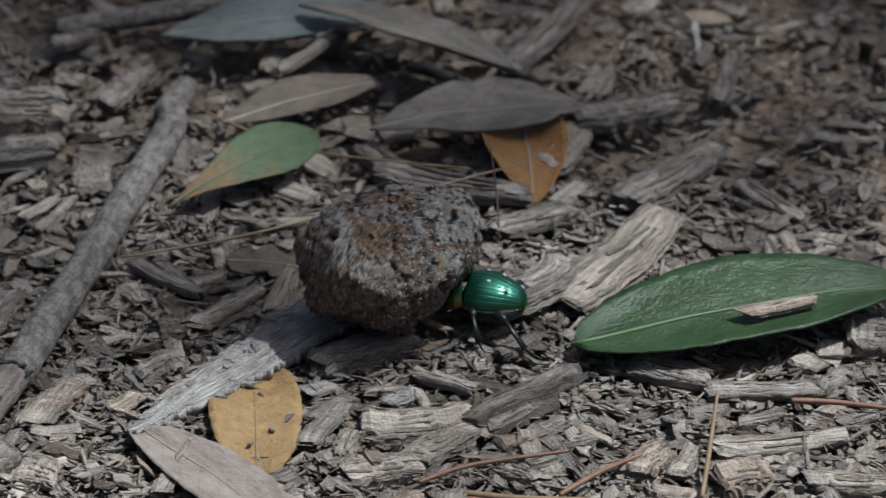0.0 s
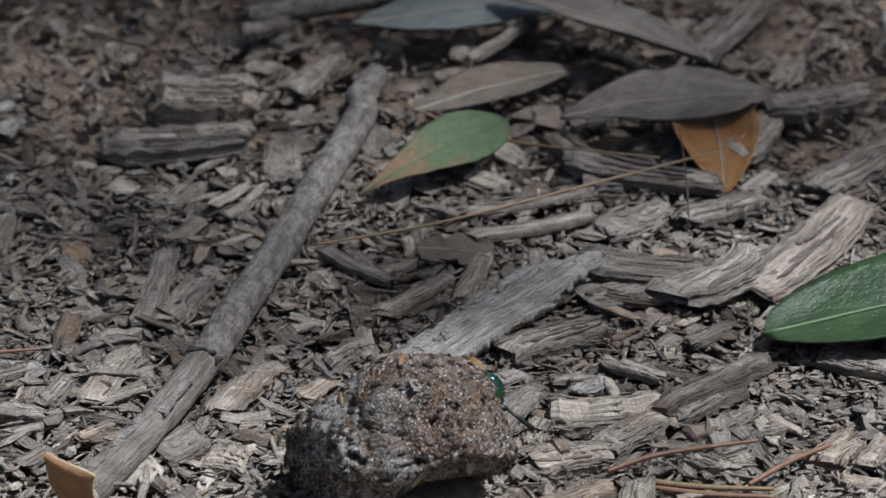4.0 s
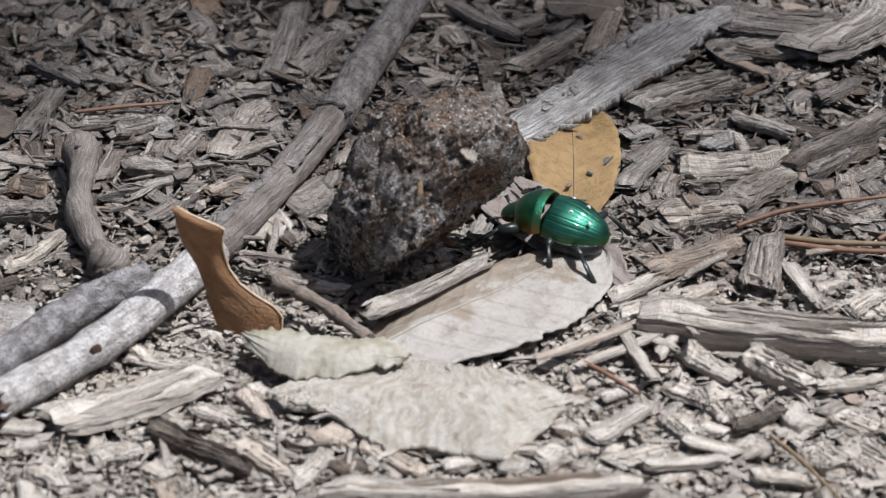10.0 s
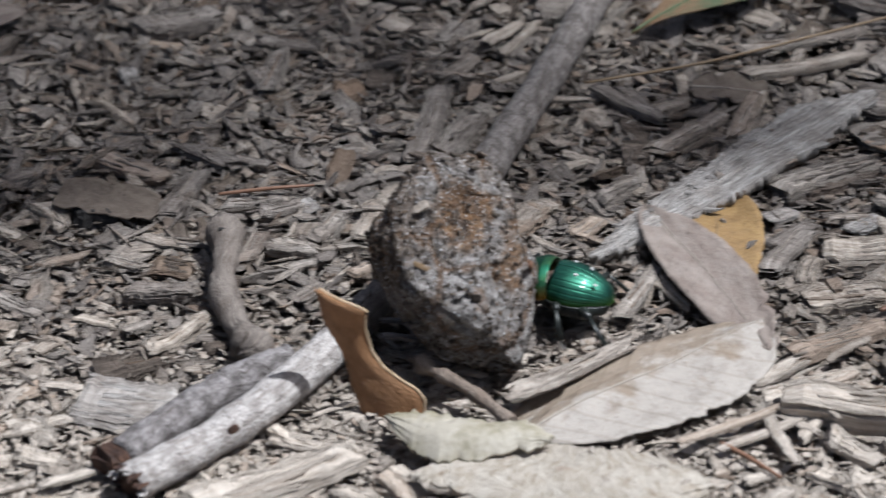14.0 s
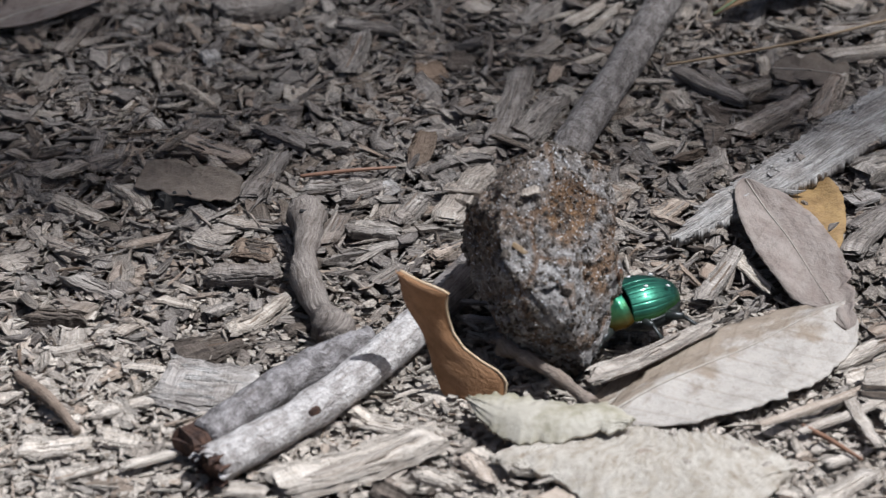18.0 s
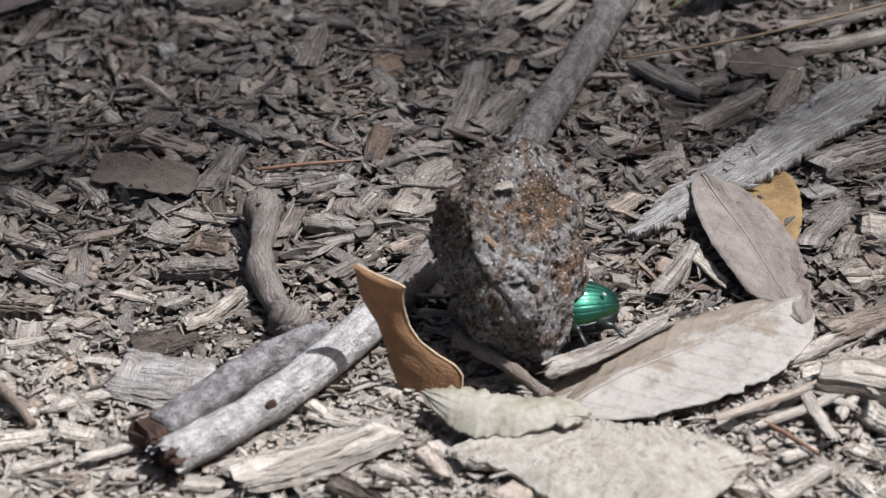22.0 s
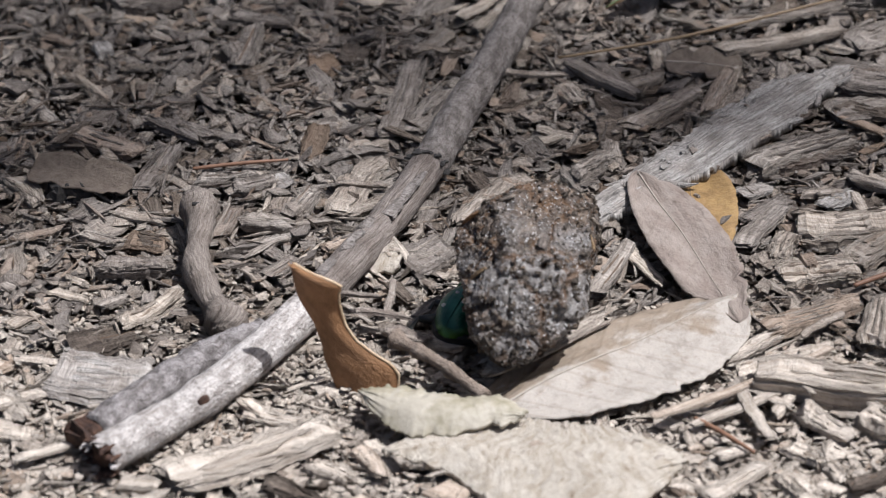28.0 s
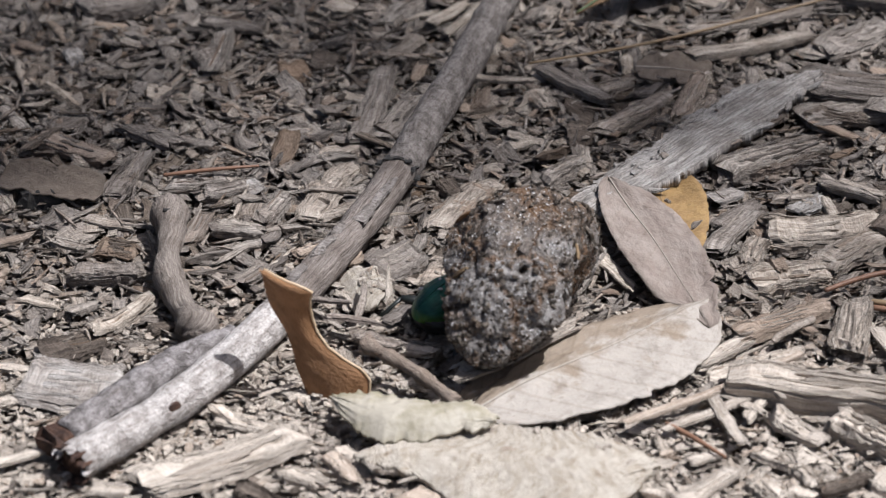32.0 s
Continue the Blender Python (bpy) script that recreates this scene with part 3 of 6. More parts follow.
def mulch():
    """Shreds that nobody could count, joined: each is one of ninety shapes of its kind, turned and tilted its own way."""
    r = np.random.default_rng(5)
    heaps = {}
    for kind, (count, short, far, wide, slim, most, segs, k, box, rag, low, high) in HEAPS.items():
        shapes, uvs = [], []
        for _ in range(90):
            ln = short + (far - short) * r.beta(1.2, 2.8)
            wd = min(ln * r.uniform(*wide), most)
            v, faces, uv = chip_data(r, ln, wd, wd * r.uniform(*slim), segs, k, rag, r.normal(0, 0.04), r.uniform(0, 0.7), 0.15, box)
            shapes.append(v), uvs.append(uv)
        shapes, uvs = np.array(shapes), np.array(uvs)
        if kind == "outer":
            x, y = 12 + r.normal(0, 300, count * 3), 70 + r.normal(0, 300, count * 3)
            keep = ~((x > -140) & (x < 150) & (y > -95) & (y < 200))
            x, y = x[keep][:count], y[keep][:count]
        else:
            near = r.random(count) < 0.62
            x = np.where(near, r.uniform(-112, 124, count), r.uniform(-140, 150, count))
            y = np.where(near, r.uniform(-78, 100, count), r.uniform(-95, 200, count))
            if kind == "dust":
                x, y = r.uniform(-105, 115, count), -76 + 80 * r.beta(1.0, 1.4, count)
        count = len(x)
        z = r.uniform(low, high, count)
        # Front shreds go pale and white, back ones darker: sunlight put into colour.
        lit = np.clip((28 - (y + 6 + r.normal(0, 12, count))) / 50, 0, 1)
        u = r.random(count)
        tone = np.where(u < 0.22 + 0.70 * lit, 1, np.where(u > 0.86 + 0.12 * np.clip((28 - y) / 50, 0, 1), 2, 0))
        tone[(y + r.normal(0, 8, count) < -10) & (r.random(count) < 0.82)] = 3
        a, b, c = r.normal(0, 0.34, count), r.normal(0, 0.17, count), r.uniform(0, 2 * math.pi, count)
        ca, sa, cb, sb, cc, sc = np.cos(a), np.sin(a), np.cos(b), np.sin(b), np.cos(c), np.sin(c)
        turn = np.stack([cc * cb, cc * sb * sa - sc * ca, cc * sb * ca + sc * sa, sc * cb, sc * sb * sa + cc * ca, sc * sb * ca - cc * sa, -sb, cb * sa, cb * ca], 1).reshape(-1, 3, 3)
        pick = r.integers(0, 90, count)
        verts = np.einsum("nij,npj->npi", turn, shapes[pick]) + np.stack([x, y, z], 1)[:, None] * MM
        coords = uvs[pick] + r.uniform(0, 2, (count, 1, 2))
        corner = np.array([i for f in faces for i in f])
        sides = np.array([len(f) for f in faces])
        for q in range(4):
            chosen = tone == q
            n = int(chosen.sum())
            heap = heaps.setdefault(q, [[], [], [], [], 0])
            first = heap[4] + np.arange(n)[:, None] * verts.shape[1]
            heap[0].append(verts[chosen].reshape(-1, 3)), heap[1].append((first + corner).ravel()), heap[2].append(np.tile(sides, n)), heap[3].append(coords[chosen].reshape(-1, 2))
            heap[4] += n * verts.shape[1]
    words = ((WOOD, "grey weathered wood mulch shreds"), (WOOD_PALE, "pale wood mulch shreds, more towards the front as painted sunlight"), (WOOD_DARK, "dark wood mulch shreds, fewer towards the front"), (WOOD_SUNLIT, "white wood mulch shreds, full sun put into their colour"))
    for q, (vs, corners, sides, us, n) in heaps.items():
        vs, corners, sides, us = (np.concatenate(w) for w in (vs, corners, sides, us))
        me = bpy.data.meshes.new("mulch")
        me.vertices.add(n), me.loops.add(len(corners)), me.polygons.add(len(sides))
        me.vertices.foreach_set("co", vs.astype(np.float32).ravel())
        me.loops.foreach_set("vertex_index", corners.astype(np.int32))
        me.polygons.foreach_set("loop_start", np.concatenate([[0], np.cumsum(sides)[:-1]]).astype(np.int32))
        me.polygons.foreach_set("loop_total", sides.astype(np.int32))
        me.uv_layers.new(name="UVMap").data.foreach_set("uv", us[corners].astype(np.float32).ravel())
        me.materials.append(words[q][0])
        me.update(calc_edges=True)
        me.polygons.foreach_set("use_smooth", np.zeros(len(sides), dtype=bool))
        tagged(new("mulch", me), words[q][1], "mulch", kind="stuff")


mulch()


# ---- fallen leaves ----
def laid(cx, cy, length, ang, z, rx=0, ry=0):
    """The pose of a leaf whose stem-to-tip line lies so, turned about that line and pitched."""
    a = radians(ang)
    return at(cx - math.cos(a) * length / 2, cy - math.sin(a) * length / 2, z) @ pose(0, 0, 0, 0, 0, ang) @ pose(0, 0, 0, rx, ry, 0)


leaf("leaf", "glossy fresh green oval leaf lying on the mulch", laid(100.6, 48.8, 61.1, 16, 4.0, 4, -2), GREEN_LEAF, 57, 22, 2, RIB_GREEN, full=0.48, blunt=0.6, cup=0.10, arch=0.02, wave=0.015, thick=0.4, rib_r=0.4)
leaf("leaf", "fading leaf, olive green with a brown stem end", laid(21.6, 97.1, 37.0, 40, 3.5, 16, -4), OLIVE_LEAF, 33, 11, 3, RIB_GREEN, full=0.69, blunt=0.7, cup=0.06, arch=0.04, wave=0.02, rib_r=0.2)
leaf("leaf", "curled orange-brown leaf with a pale edge", laid(67.9, 106.7, 32.5, -88, 1.8, -8, 2), ORANGE_LEAF, 32.5, 17, 4, RIB, full=0.42, blunt=0.75, cup=0.14, arch=0.04, lop=0.8)
leaf("leaf", "long grey-tan dead leaf lying on the mulch", laid(51.2, 134.0, 49.1, -34, 8, -14, 0), GREY_LEAF, 44, 15, 5, RIB, torn=0.25, full=0.55, blunt=0.75, cup=0.1, arch=0.03, rib_r=0.25)
leaf("leaf", "pale grey dead leaf lying on other leaves", laid(61.6, 113.0, 40.8, 12, 5, 12, 0), GREY_LEAF, 37, 13, 6, RIB, torn=0.3, full=0.55, blunt=0.75, cup=0.1, arch=0.05, rib_r=0.25)
leaf("leaf", "blue-grey narrow leaf lying on the mulch", laid(30.3, 147.8, 47.9, 11, 4.5, 10, 0), BLUE_LEAF, 43, 13, 7, RIB, torn=0.2, full=0.5, blunt=0.8, cup=0.08, arch=0.03, rib_r=0.25)
leaf("leaf", "long brown dead leaf lying flat on the mulch", laid(31.2, 122.2, 32.3, 28, 3, 10, 0), BROWN_LEAF, 31, 9, 8, RIB, full=0.5, blunt=0.8, cup=0.1, arch=0.03, rib_r=0.25)
leaf("leaf", "yellow-ochre leaf with a bitten edge", laid(20.4, 24.7, 33.8, 90, 0.8, 3, 0), YELLOW_LEAF, 33, 14.4, 9, NEEDLE, full=0.55, blunt=0.34, cup=0.05, arch=0.02, thick=0.35, rib_r=0.16, torn=0.12)
leaf("leaf", "short tan dead leaf among wood chips", laid(-75.4, 33.3, 16.7, -17, 2.2, 12, 0), BROWN_LEAF, 17, 7.5, 10, None, torn=0.45, full=0.5, blunt=0.12, cup=0.1, arch=0.03, rib_r=0.25)
leaf("leaf", "tan dead leaf lying at the edge of the shade", laid(-102.9, 88.4, 21.5, 32, 2.4, 8, 0), DUN_LEAF, 22, 8.5, 17, RIB, full=0.5, blunt=0.7, cup=0.1, arch=0.03)
leaf("leaf", "flat brown dead leaf wedged among chips", laid(23.3, 71.2, 13.2, -10, 0.9, 6, 0), BROWN_LEAF, 13, 8.5, 18, RIB, torn=1.0, full=0.5, blunt=0.3, cup=0.05, arch=0.02, rib_r=0.2)
A_0 = laid(13.5, 5.3, 41.1, -54, 1.6, 3, 0)
A_1 = laid(14.9, 9.6, 43.1, -52, 1.9, 4, 0)
A_2 = laid(19.6, 12.8, 45, -71, 3.2, 4, 0)
LEAF_A = leaf("leaf", "grey-brown oval dead leaf that the beetle shifts", A_2, DUN_LEAF, 45, 11.5, 12, RIB, full=0.52, blunt=0.45, cup=0.05, arch=0.02, wave=0.025, torn=0.85, rib_r=0.14, nu=60)
B_1 = laid(8.6, -17.0, 46, 39.5, 2.6, 4, -1)
B_0 = Matrix.Translation((-0.0075, -0.004, -0.0005)) @ B_1
LEAF_B = leaf("leaf", "large pale dead leaf, folded along its midrib", B_1, PALE_LEAF, 47, 26, 13, RIB, full=0.56, blunt=0.5, cup=-0.03, arch=0.02, wave=0.024, torn=0.22, rib_r=0.22, nu=70, nv=24, lop=0.45)
leaf("leaf", "pale dead leaf lying under a larger one", laid(-0.2, -19.7, 28.4, 39, 1.4, 8, 0), PALE_LEAF, 26, 8, 15, RIB, full=0.5, blunt=0.6, cup=0.06, arch=0.03, torn=0.3, rib_r=0.2)


def standing_leaf():
    """A dry lobed leaf that stands on edge, with a pale thickened rim."""
    ob = thing("leaf", "tan dry lobed leaf standing upright with a pale rim", "leaf", at(-27.3, -25.4, -1, 0, 0, -8), None, "fallen leaves")
    rows = ((0.0, -5.2, 1.2), (0.1, -6.4, 3.3), (0.2, -7.2, 3.4), (0.27, -7.9, 2.2), (0.33, -8.0, -0.2), (0.42, -8.6, -3.0), (0.52, -9.4, -4.6), (0.62, -10.6, -5.2), (0.7, -11.5, -5.5), (0.78, -12.0, -5.4), (0.84, -12.2, -5.0), (0.87, -12.2, -6.4), (0.93, -12.4, -9.6), (1.0, -12.8, -12.0))
    top, uv, rim = [], [], []
    nu, nv = 36, 10
    for i in range(nu + 1):
        s = i / nu
        j = min(int(np.searchsorted([q[0] for q in rows], s)), len(rows) - 1)
        a, b = rows[max(j - 1, 0)], rows[j]
        f = 0 if a is b else (s - a[0]) / (b[0] - a[0])
        left, right = a[1] + (b[1] - a[1]) * f, a[2] + (b[2] - a[2]) * f
        for k in range(nv + 1):
            v = k / nv
            x = left + (right - left) * v
            depth = 3.0 * (v - 0.5) ** 2 + 1.6 * math.sin(s * 3.0) + 0.5 * noise.noise((s * 4, v * 2, 3))
            top.append(Vector((x, depth, s * 23.2)))
            uv.append((s, v * 2 - 1))
        rim.append(top[-1])
    n, k = len(top), nv + 1
    low = [p + Vector((0, 0.35, 0)) for p in top]
    faces = []
    for i in range(nu):
        for j in range(nv):
            a = i * k + j
            faces += [(a, a + 1, a + k + 1, a + k), (n + a, n + a + k, n + a + k + 1, n + a + 1)]
        a, b = i * k, i * k + nv
        faces += [(a, a + k, n + a + k, n + a), (b, n + b, n + b + k, b + k)]
    for j in range(nv):
        a, b = j, nu * k + j
        faces += [(a, n + a, n + a + 1, a + 1), (b, b + 1, n + b + 1, n + b)]
    part("blade", mesh_of("blade", [p * MM for p in top + low], faces, TAN_LEAF, uv + uv, True), ob)
    part("rim", tube(rim, [0.19] * len(rim), EDGE, 6), ob, "pale thickened leaf rim")
    return ob


standing_leaf()


# ---- sticks and twigs ----
def sticks():
    r = np.random.default_rng(21)
    ctrl = [(-65.2, -46.5, 3.4), (-51.4, -32.4, 3.6), (-38.8, -14.0, 3.8), (-27.5, 8.0, 3.8), (-17.6, 31.1, 3.7), (-12.0, 48.5, 3.6), (-5.4, 68.4, 3.4), (0.4, 87.7, 3.2), (8.1, 112.6, 3.0), (8.0, 121.4, 1.6), (10.9, 133.9, -1.0)]
    base = Vector(ctrl[0])
    pts = [p - base for p in curve_points(ctrl, 90)]
    radii = [2.95 + 0.2 * noise.noise((i * 0.21, 0, 0)) + 0.3 * noise.noise((i * 0.6, 4, 0)) - 0.8 * (i / 90) ** 2 for i in range(90)]
    ob = thing("stick", "long grey-brown stick with cracked bark on the mulch", "stick", at(*base), None, "sticks")
    cut = 36
    peel = 21
    part("lower_stem", tube(pts[:peel + 1], [q * 1.02 for q in radii[:peel + 1]], STICK_SUNLIT, 18, rough=0.02, r=r), ob, "lower length with sunlight put into its bark, and a dark knot")
    part("middle_stem", tube(pts[peel:cut + 1], [q * 0.96 for q in radii[peel:cut + 1]], STICK_PEELED, 18, rough=0.04, r=r), ob, "peeled length with bare grain")
    for j in range(7):
        i = int(r.integers(peel, cut))
        o = part("bark_scale", chip_mesh(r, STICK_BARK, r.uniform(4, 9), r.uniform(1.2, 2.6), 0.5, 6, 8, 0.25, -0.02, 0.3, 0.15), ob, "flaking bark scale")
        d = (pts[i + 1] - pts[i]).normalized()
        o.matrix_basis = Matrix.Translation((pts[i] + Vector((0, 0, radii[i] * 0.92)) + Vector((d.y, -d.x, 0)) * r.uniform(-1.4, 1.8)) * MM) @ pose(0, 0, 0, r.normal(0, 8), 0, math.degrees(math.atan2(d.y, d.x)))
    for j in range(9):
        a = j * 0.55 - 2.2
        d = (pts[cut + 1] - pts[cut]).normalized()
        out = Vector((d.y, -d.x, 0)) * math.sin(a) + Vector((0, 0, 1)) * math.cos(a)
        o = part("crack_edge", chip_mesh(r, SOOT, r.uniform(1.2, 2.6), 1.5, 0.5, 4, 6, 0.3, 0, 0.4, 0.2), ob, "dark torn edge of the bark")
        o.matrix_basis = Matrix.Translation((pts[cut] + out * radii[cut] * 1.02) * MM) @ pose(0, 0, 0, 0, 0, math.degrees(math.atan2(d.y, d.x)) + r.normal(0, 14))
    part("upper_stem", tube(pts[cut:], [q * 1.08 for q in radii[cut:]], STICK_BARK, 16, rough=0.015, r=r), ob, "grey bark above the crack")
    d0 = (pts[1] - pts[0]).normalized()
    # Rusty disc on the flat cap, its dark colour standing for a shaded hollow.
    part("end_disc", tube([pts[0] - d0 * 0.25, pts[0] + d0 * 0.3], [2.4, 2.8], RUST, 14), ob, "rusty brown disc, darkened for the shade inside a hollow end")
    for j in range(11):
        a = j * 0.571
        out = Vector((d0.y, -d0.x, 0)) * math.sin(a) + Vector((0, 0, 1)) * math.cos(a)
        o = part("end_splinter", chip_mesh(r, RUST if j % 3 else STICK_SUNLIT, r.uniform(2.2, 5.2), 1.8, 0.7, 5, 7, 0.35, 0, 0.4, 0.2), ob, "ragged splinter at the broken end")
        o.matrix_basis = Matrix.Translation((pts[0] + out * radii[0] * 0.9) * MM) @ pose(0, 0, 0, 0, 0, math.degrees(math.atan2(d0.y, d0.x)) + r.normal(0, 8))
    k = part("knot", tube([(0, -0.35, 0), (0, -0.2, 0), (0, 0.0, 0), (0, 0.12, 0)], [0.7, 1.15, 1.25, 1.0], RUST, 14), ob, "dark brown round knot")
    k.matrix_basis = at(*(Vector((-50.8, -35.2, 4.9)) - base), 0, 0, 40)
    ctrl = [(-67.6, -39.1, 3.2), (-58.4, -27.1, 3.4), (-51.3, -18.6, 3.4), (-44.4, -12.7, 3.0)]
    b2 = Vector(ctrl[0])
    ob2 = thing("stick", "short grey stick lying beside the long one", "stick", at(*b2), None, "sticks")
    pts = [p - b2 for p in curve_points(ctrl, 30)]
    part("stem", tube(pts, [2.9 - 0.6 * (i / 30) ** 3 + 0.3 * noise.noise((i * 0.5, 9, 0)) for i in range(30)], STICK_WARTY, 16, rough=0.05, r=r), ob2)
    part("broken_end", chip_mesh(r, RUST, 6, 4.8, 4, rag=0.4), ob2, "dark rotten broken end").matrix_basis = at(-1.5, -0.8, -0.2, 0, 0, 35)
    ctrl = [(-56.5, 24.1, 4.2), (-55.4, 16.2, 4.0), (-55.5, 6.4, 3.4), (-53.1, -2.3, 3.0), (-50.3, -8.6, 2.8), (-50.2, -11.3, 2.0)]
    b3 = Vector(ctrl[0])
    ob3 = thing("twig", "crooked bare grey twig with a dark knot", "twig", at(*b3), None, "twigs")
    pts = [p - b3 for p in curve_points(ctrl, 40)]
    part("stem", tube(pts, [2.1 + 0.3 * math.sin(i * 0.42) + 0.5 * noise.noise((i * 0.45, 2, 0)) + 1.1 * math.exp(-((i - 32) / 4) ** 2) + 0.6 * math.exp(-((i - 4) / 3) ** 2) for i in range(40)], TWIG_WOOD, 18, rough=0.05, r=r), ob3)
    part("knot", tube([(0, -0.5, 0), (0, 0.1, 0)], [0.9, 0.6], SOOT, 8), ob3, "dark sunken knot").matrix_basis = at(0.3, -5, 2.3, 60, 0, 0)
    ctrl = [(-24.6, -17.6, 5.8), (-22.4, -19.4, 5.6), (-18.6, -22.1, 5.0), (-14.6, -26.2, 4.6), (-10.8, -31.0, 4.2)]
    b4 = Vector(ctrl[0])
    ob4 = thing("twig", "thin knobbly pale brown twig lying beside the ball", "twig", at(*b4), None, "twigs")
    part("stem", tube([p - b4 for p in curve_points(ctrl, 24)], [1.05 + 0.16 * math.sin(i * 0.9) + 0.3 * noise.noise((i * 0.7, 3, 1)) + 0.6 * math.exp(-(i / 3) ** 2) for i in range(24)], TWIG_WOOD, 10, rough=0.04, r=r), ob4)
    return ob, ob2


STICK, STICK_2 = sticks()


def needle(name, label, ctrl, rad, mat, group="pine needles", ends=1.0):
    b = Vector(ctrl[0])
    ob = thing(name, label, "pine needle", at(*b), None, group)
    pts = [p - b for p in curve_points(ctrl, 26)]
    part("needle", tube(pts, [rad * (0.7 + 0.3 * math.sin(math.pi * min(1, 0.15 + i / 25))) for i in range(26)], mat, 6), ob)
    return ob


needle("pine_needle", "long ochre pine needle lying across the chips", [(-0.3, 69.7, 3), (19.8, 74.9, 4), (43.3, 85.7, 4.5), (67.3, 97.1, 5)], 0.25, NEEDLE)
needle("pine_needle", "ochre pine needle under a fading leaf", [(12.2, 120.5, 3), (24.2, 109.2, 3), (35.4, 101.6, 4), (57.8, 95.9, 4.5)], 0.25, NEEDLE)
needle("pine_needle", "reddish pine needle on the mulch", [(44.9, 3.4, 2), (53.3, 7.9, 2.2), (68.3, 11.4, 2.4)], 0.42, NEEDLE_RED)
needle("pine_needle", "ochre pine needle lying on pale chips", [(51.2, -0.1, 2.4), (58.8, -1.7, 2.4), (69.9, -2.3, 2.4)], 0.5, NEEDLE)
needle("pine_needle", "ochre pine needle lying on pale chips", [(52.0, -1.3, 2), (59.6, -3.1, 2), (69.8, -3.9, 2)], 0.5, NEEDLE_RED)
needle("pine_needle", "reddish pine needle on the mulch", [(-57.9, 36.4, 2), (-49.9, 37.2, 2.6), (-42.9, 38.6, 2.4)], 0.32, NEEDLE_RED)
needle("dry_stem", "thin dark upright dry stem", [(61.8, 78.3, 1), (61.4, 84.6, 7), (60.3, 90.2, 14)], 0.14, HAIR, "dry stems")
needle("pine_needle", "straw-coloured pine needle standing in the mulch", [(87.9, -1.3, 2), (89.8, 8.4, 4), (92.2, 21.6, 6.5)], 0.4, NEEDLE)
needle("pine_needle", "reddish pine needle on the mulch", [(104.4, 25.8, 2.4), (111.4, 25.1, 2.4), (121.8, 22.7, 2.4)], 0.45, NEEDLE_RED)
needle("pine_needle", "reddish pine needle on the mulch", [(66.2, -0.4, 2), (72.6, 4.9, 2.6), (79.6, 10.3, 2.4)], 0.45, NEEDLE_RED)


# ---- the dung ball ----
FACETS = (((-0.85, -0.45, 0.1), 13.2), ((-0.25, -0.72, 0.64), 9.3), ((0.22, -0.74, -0.62), 9.4), ((-0.5, -0.1, 0.84), 10.2), ((0.72, -0.45, 0.5), 13.6), ((-0.3, 0.8, 0.5), 10.6), ((0.2, 0.85, -0.3), 11.2), ((0.9, 0.2, 0.2), 16.0), ((0.45, -0.1, 0.88), 12.2))


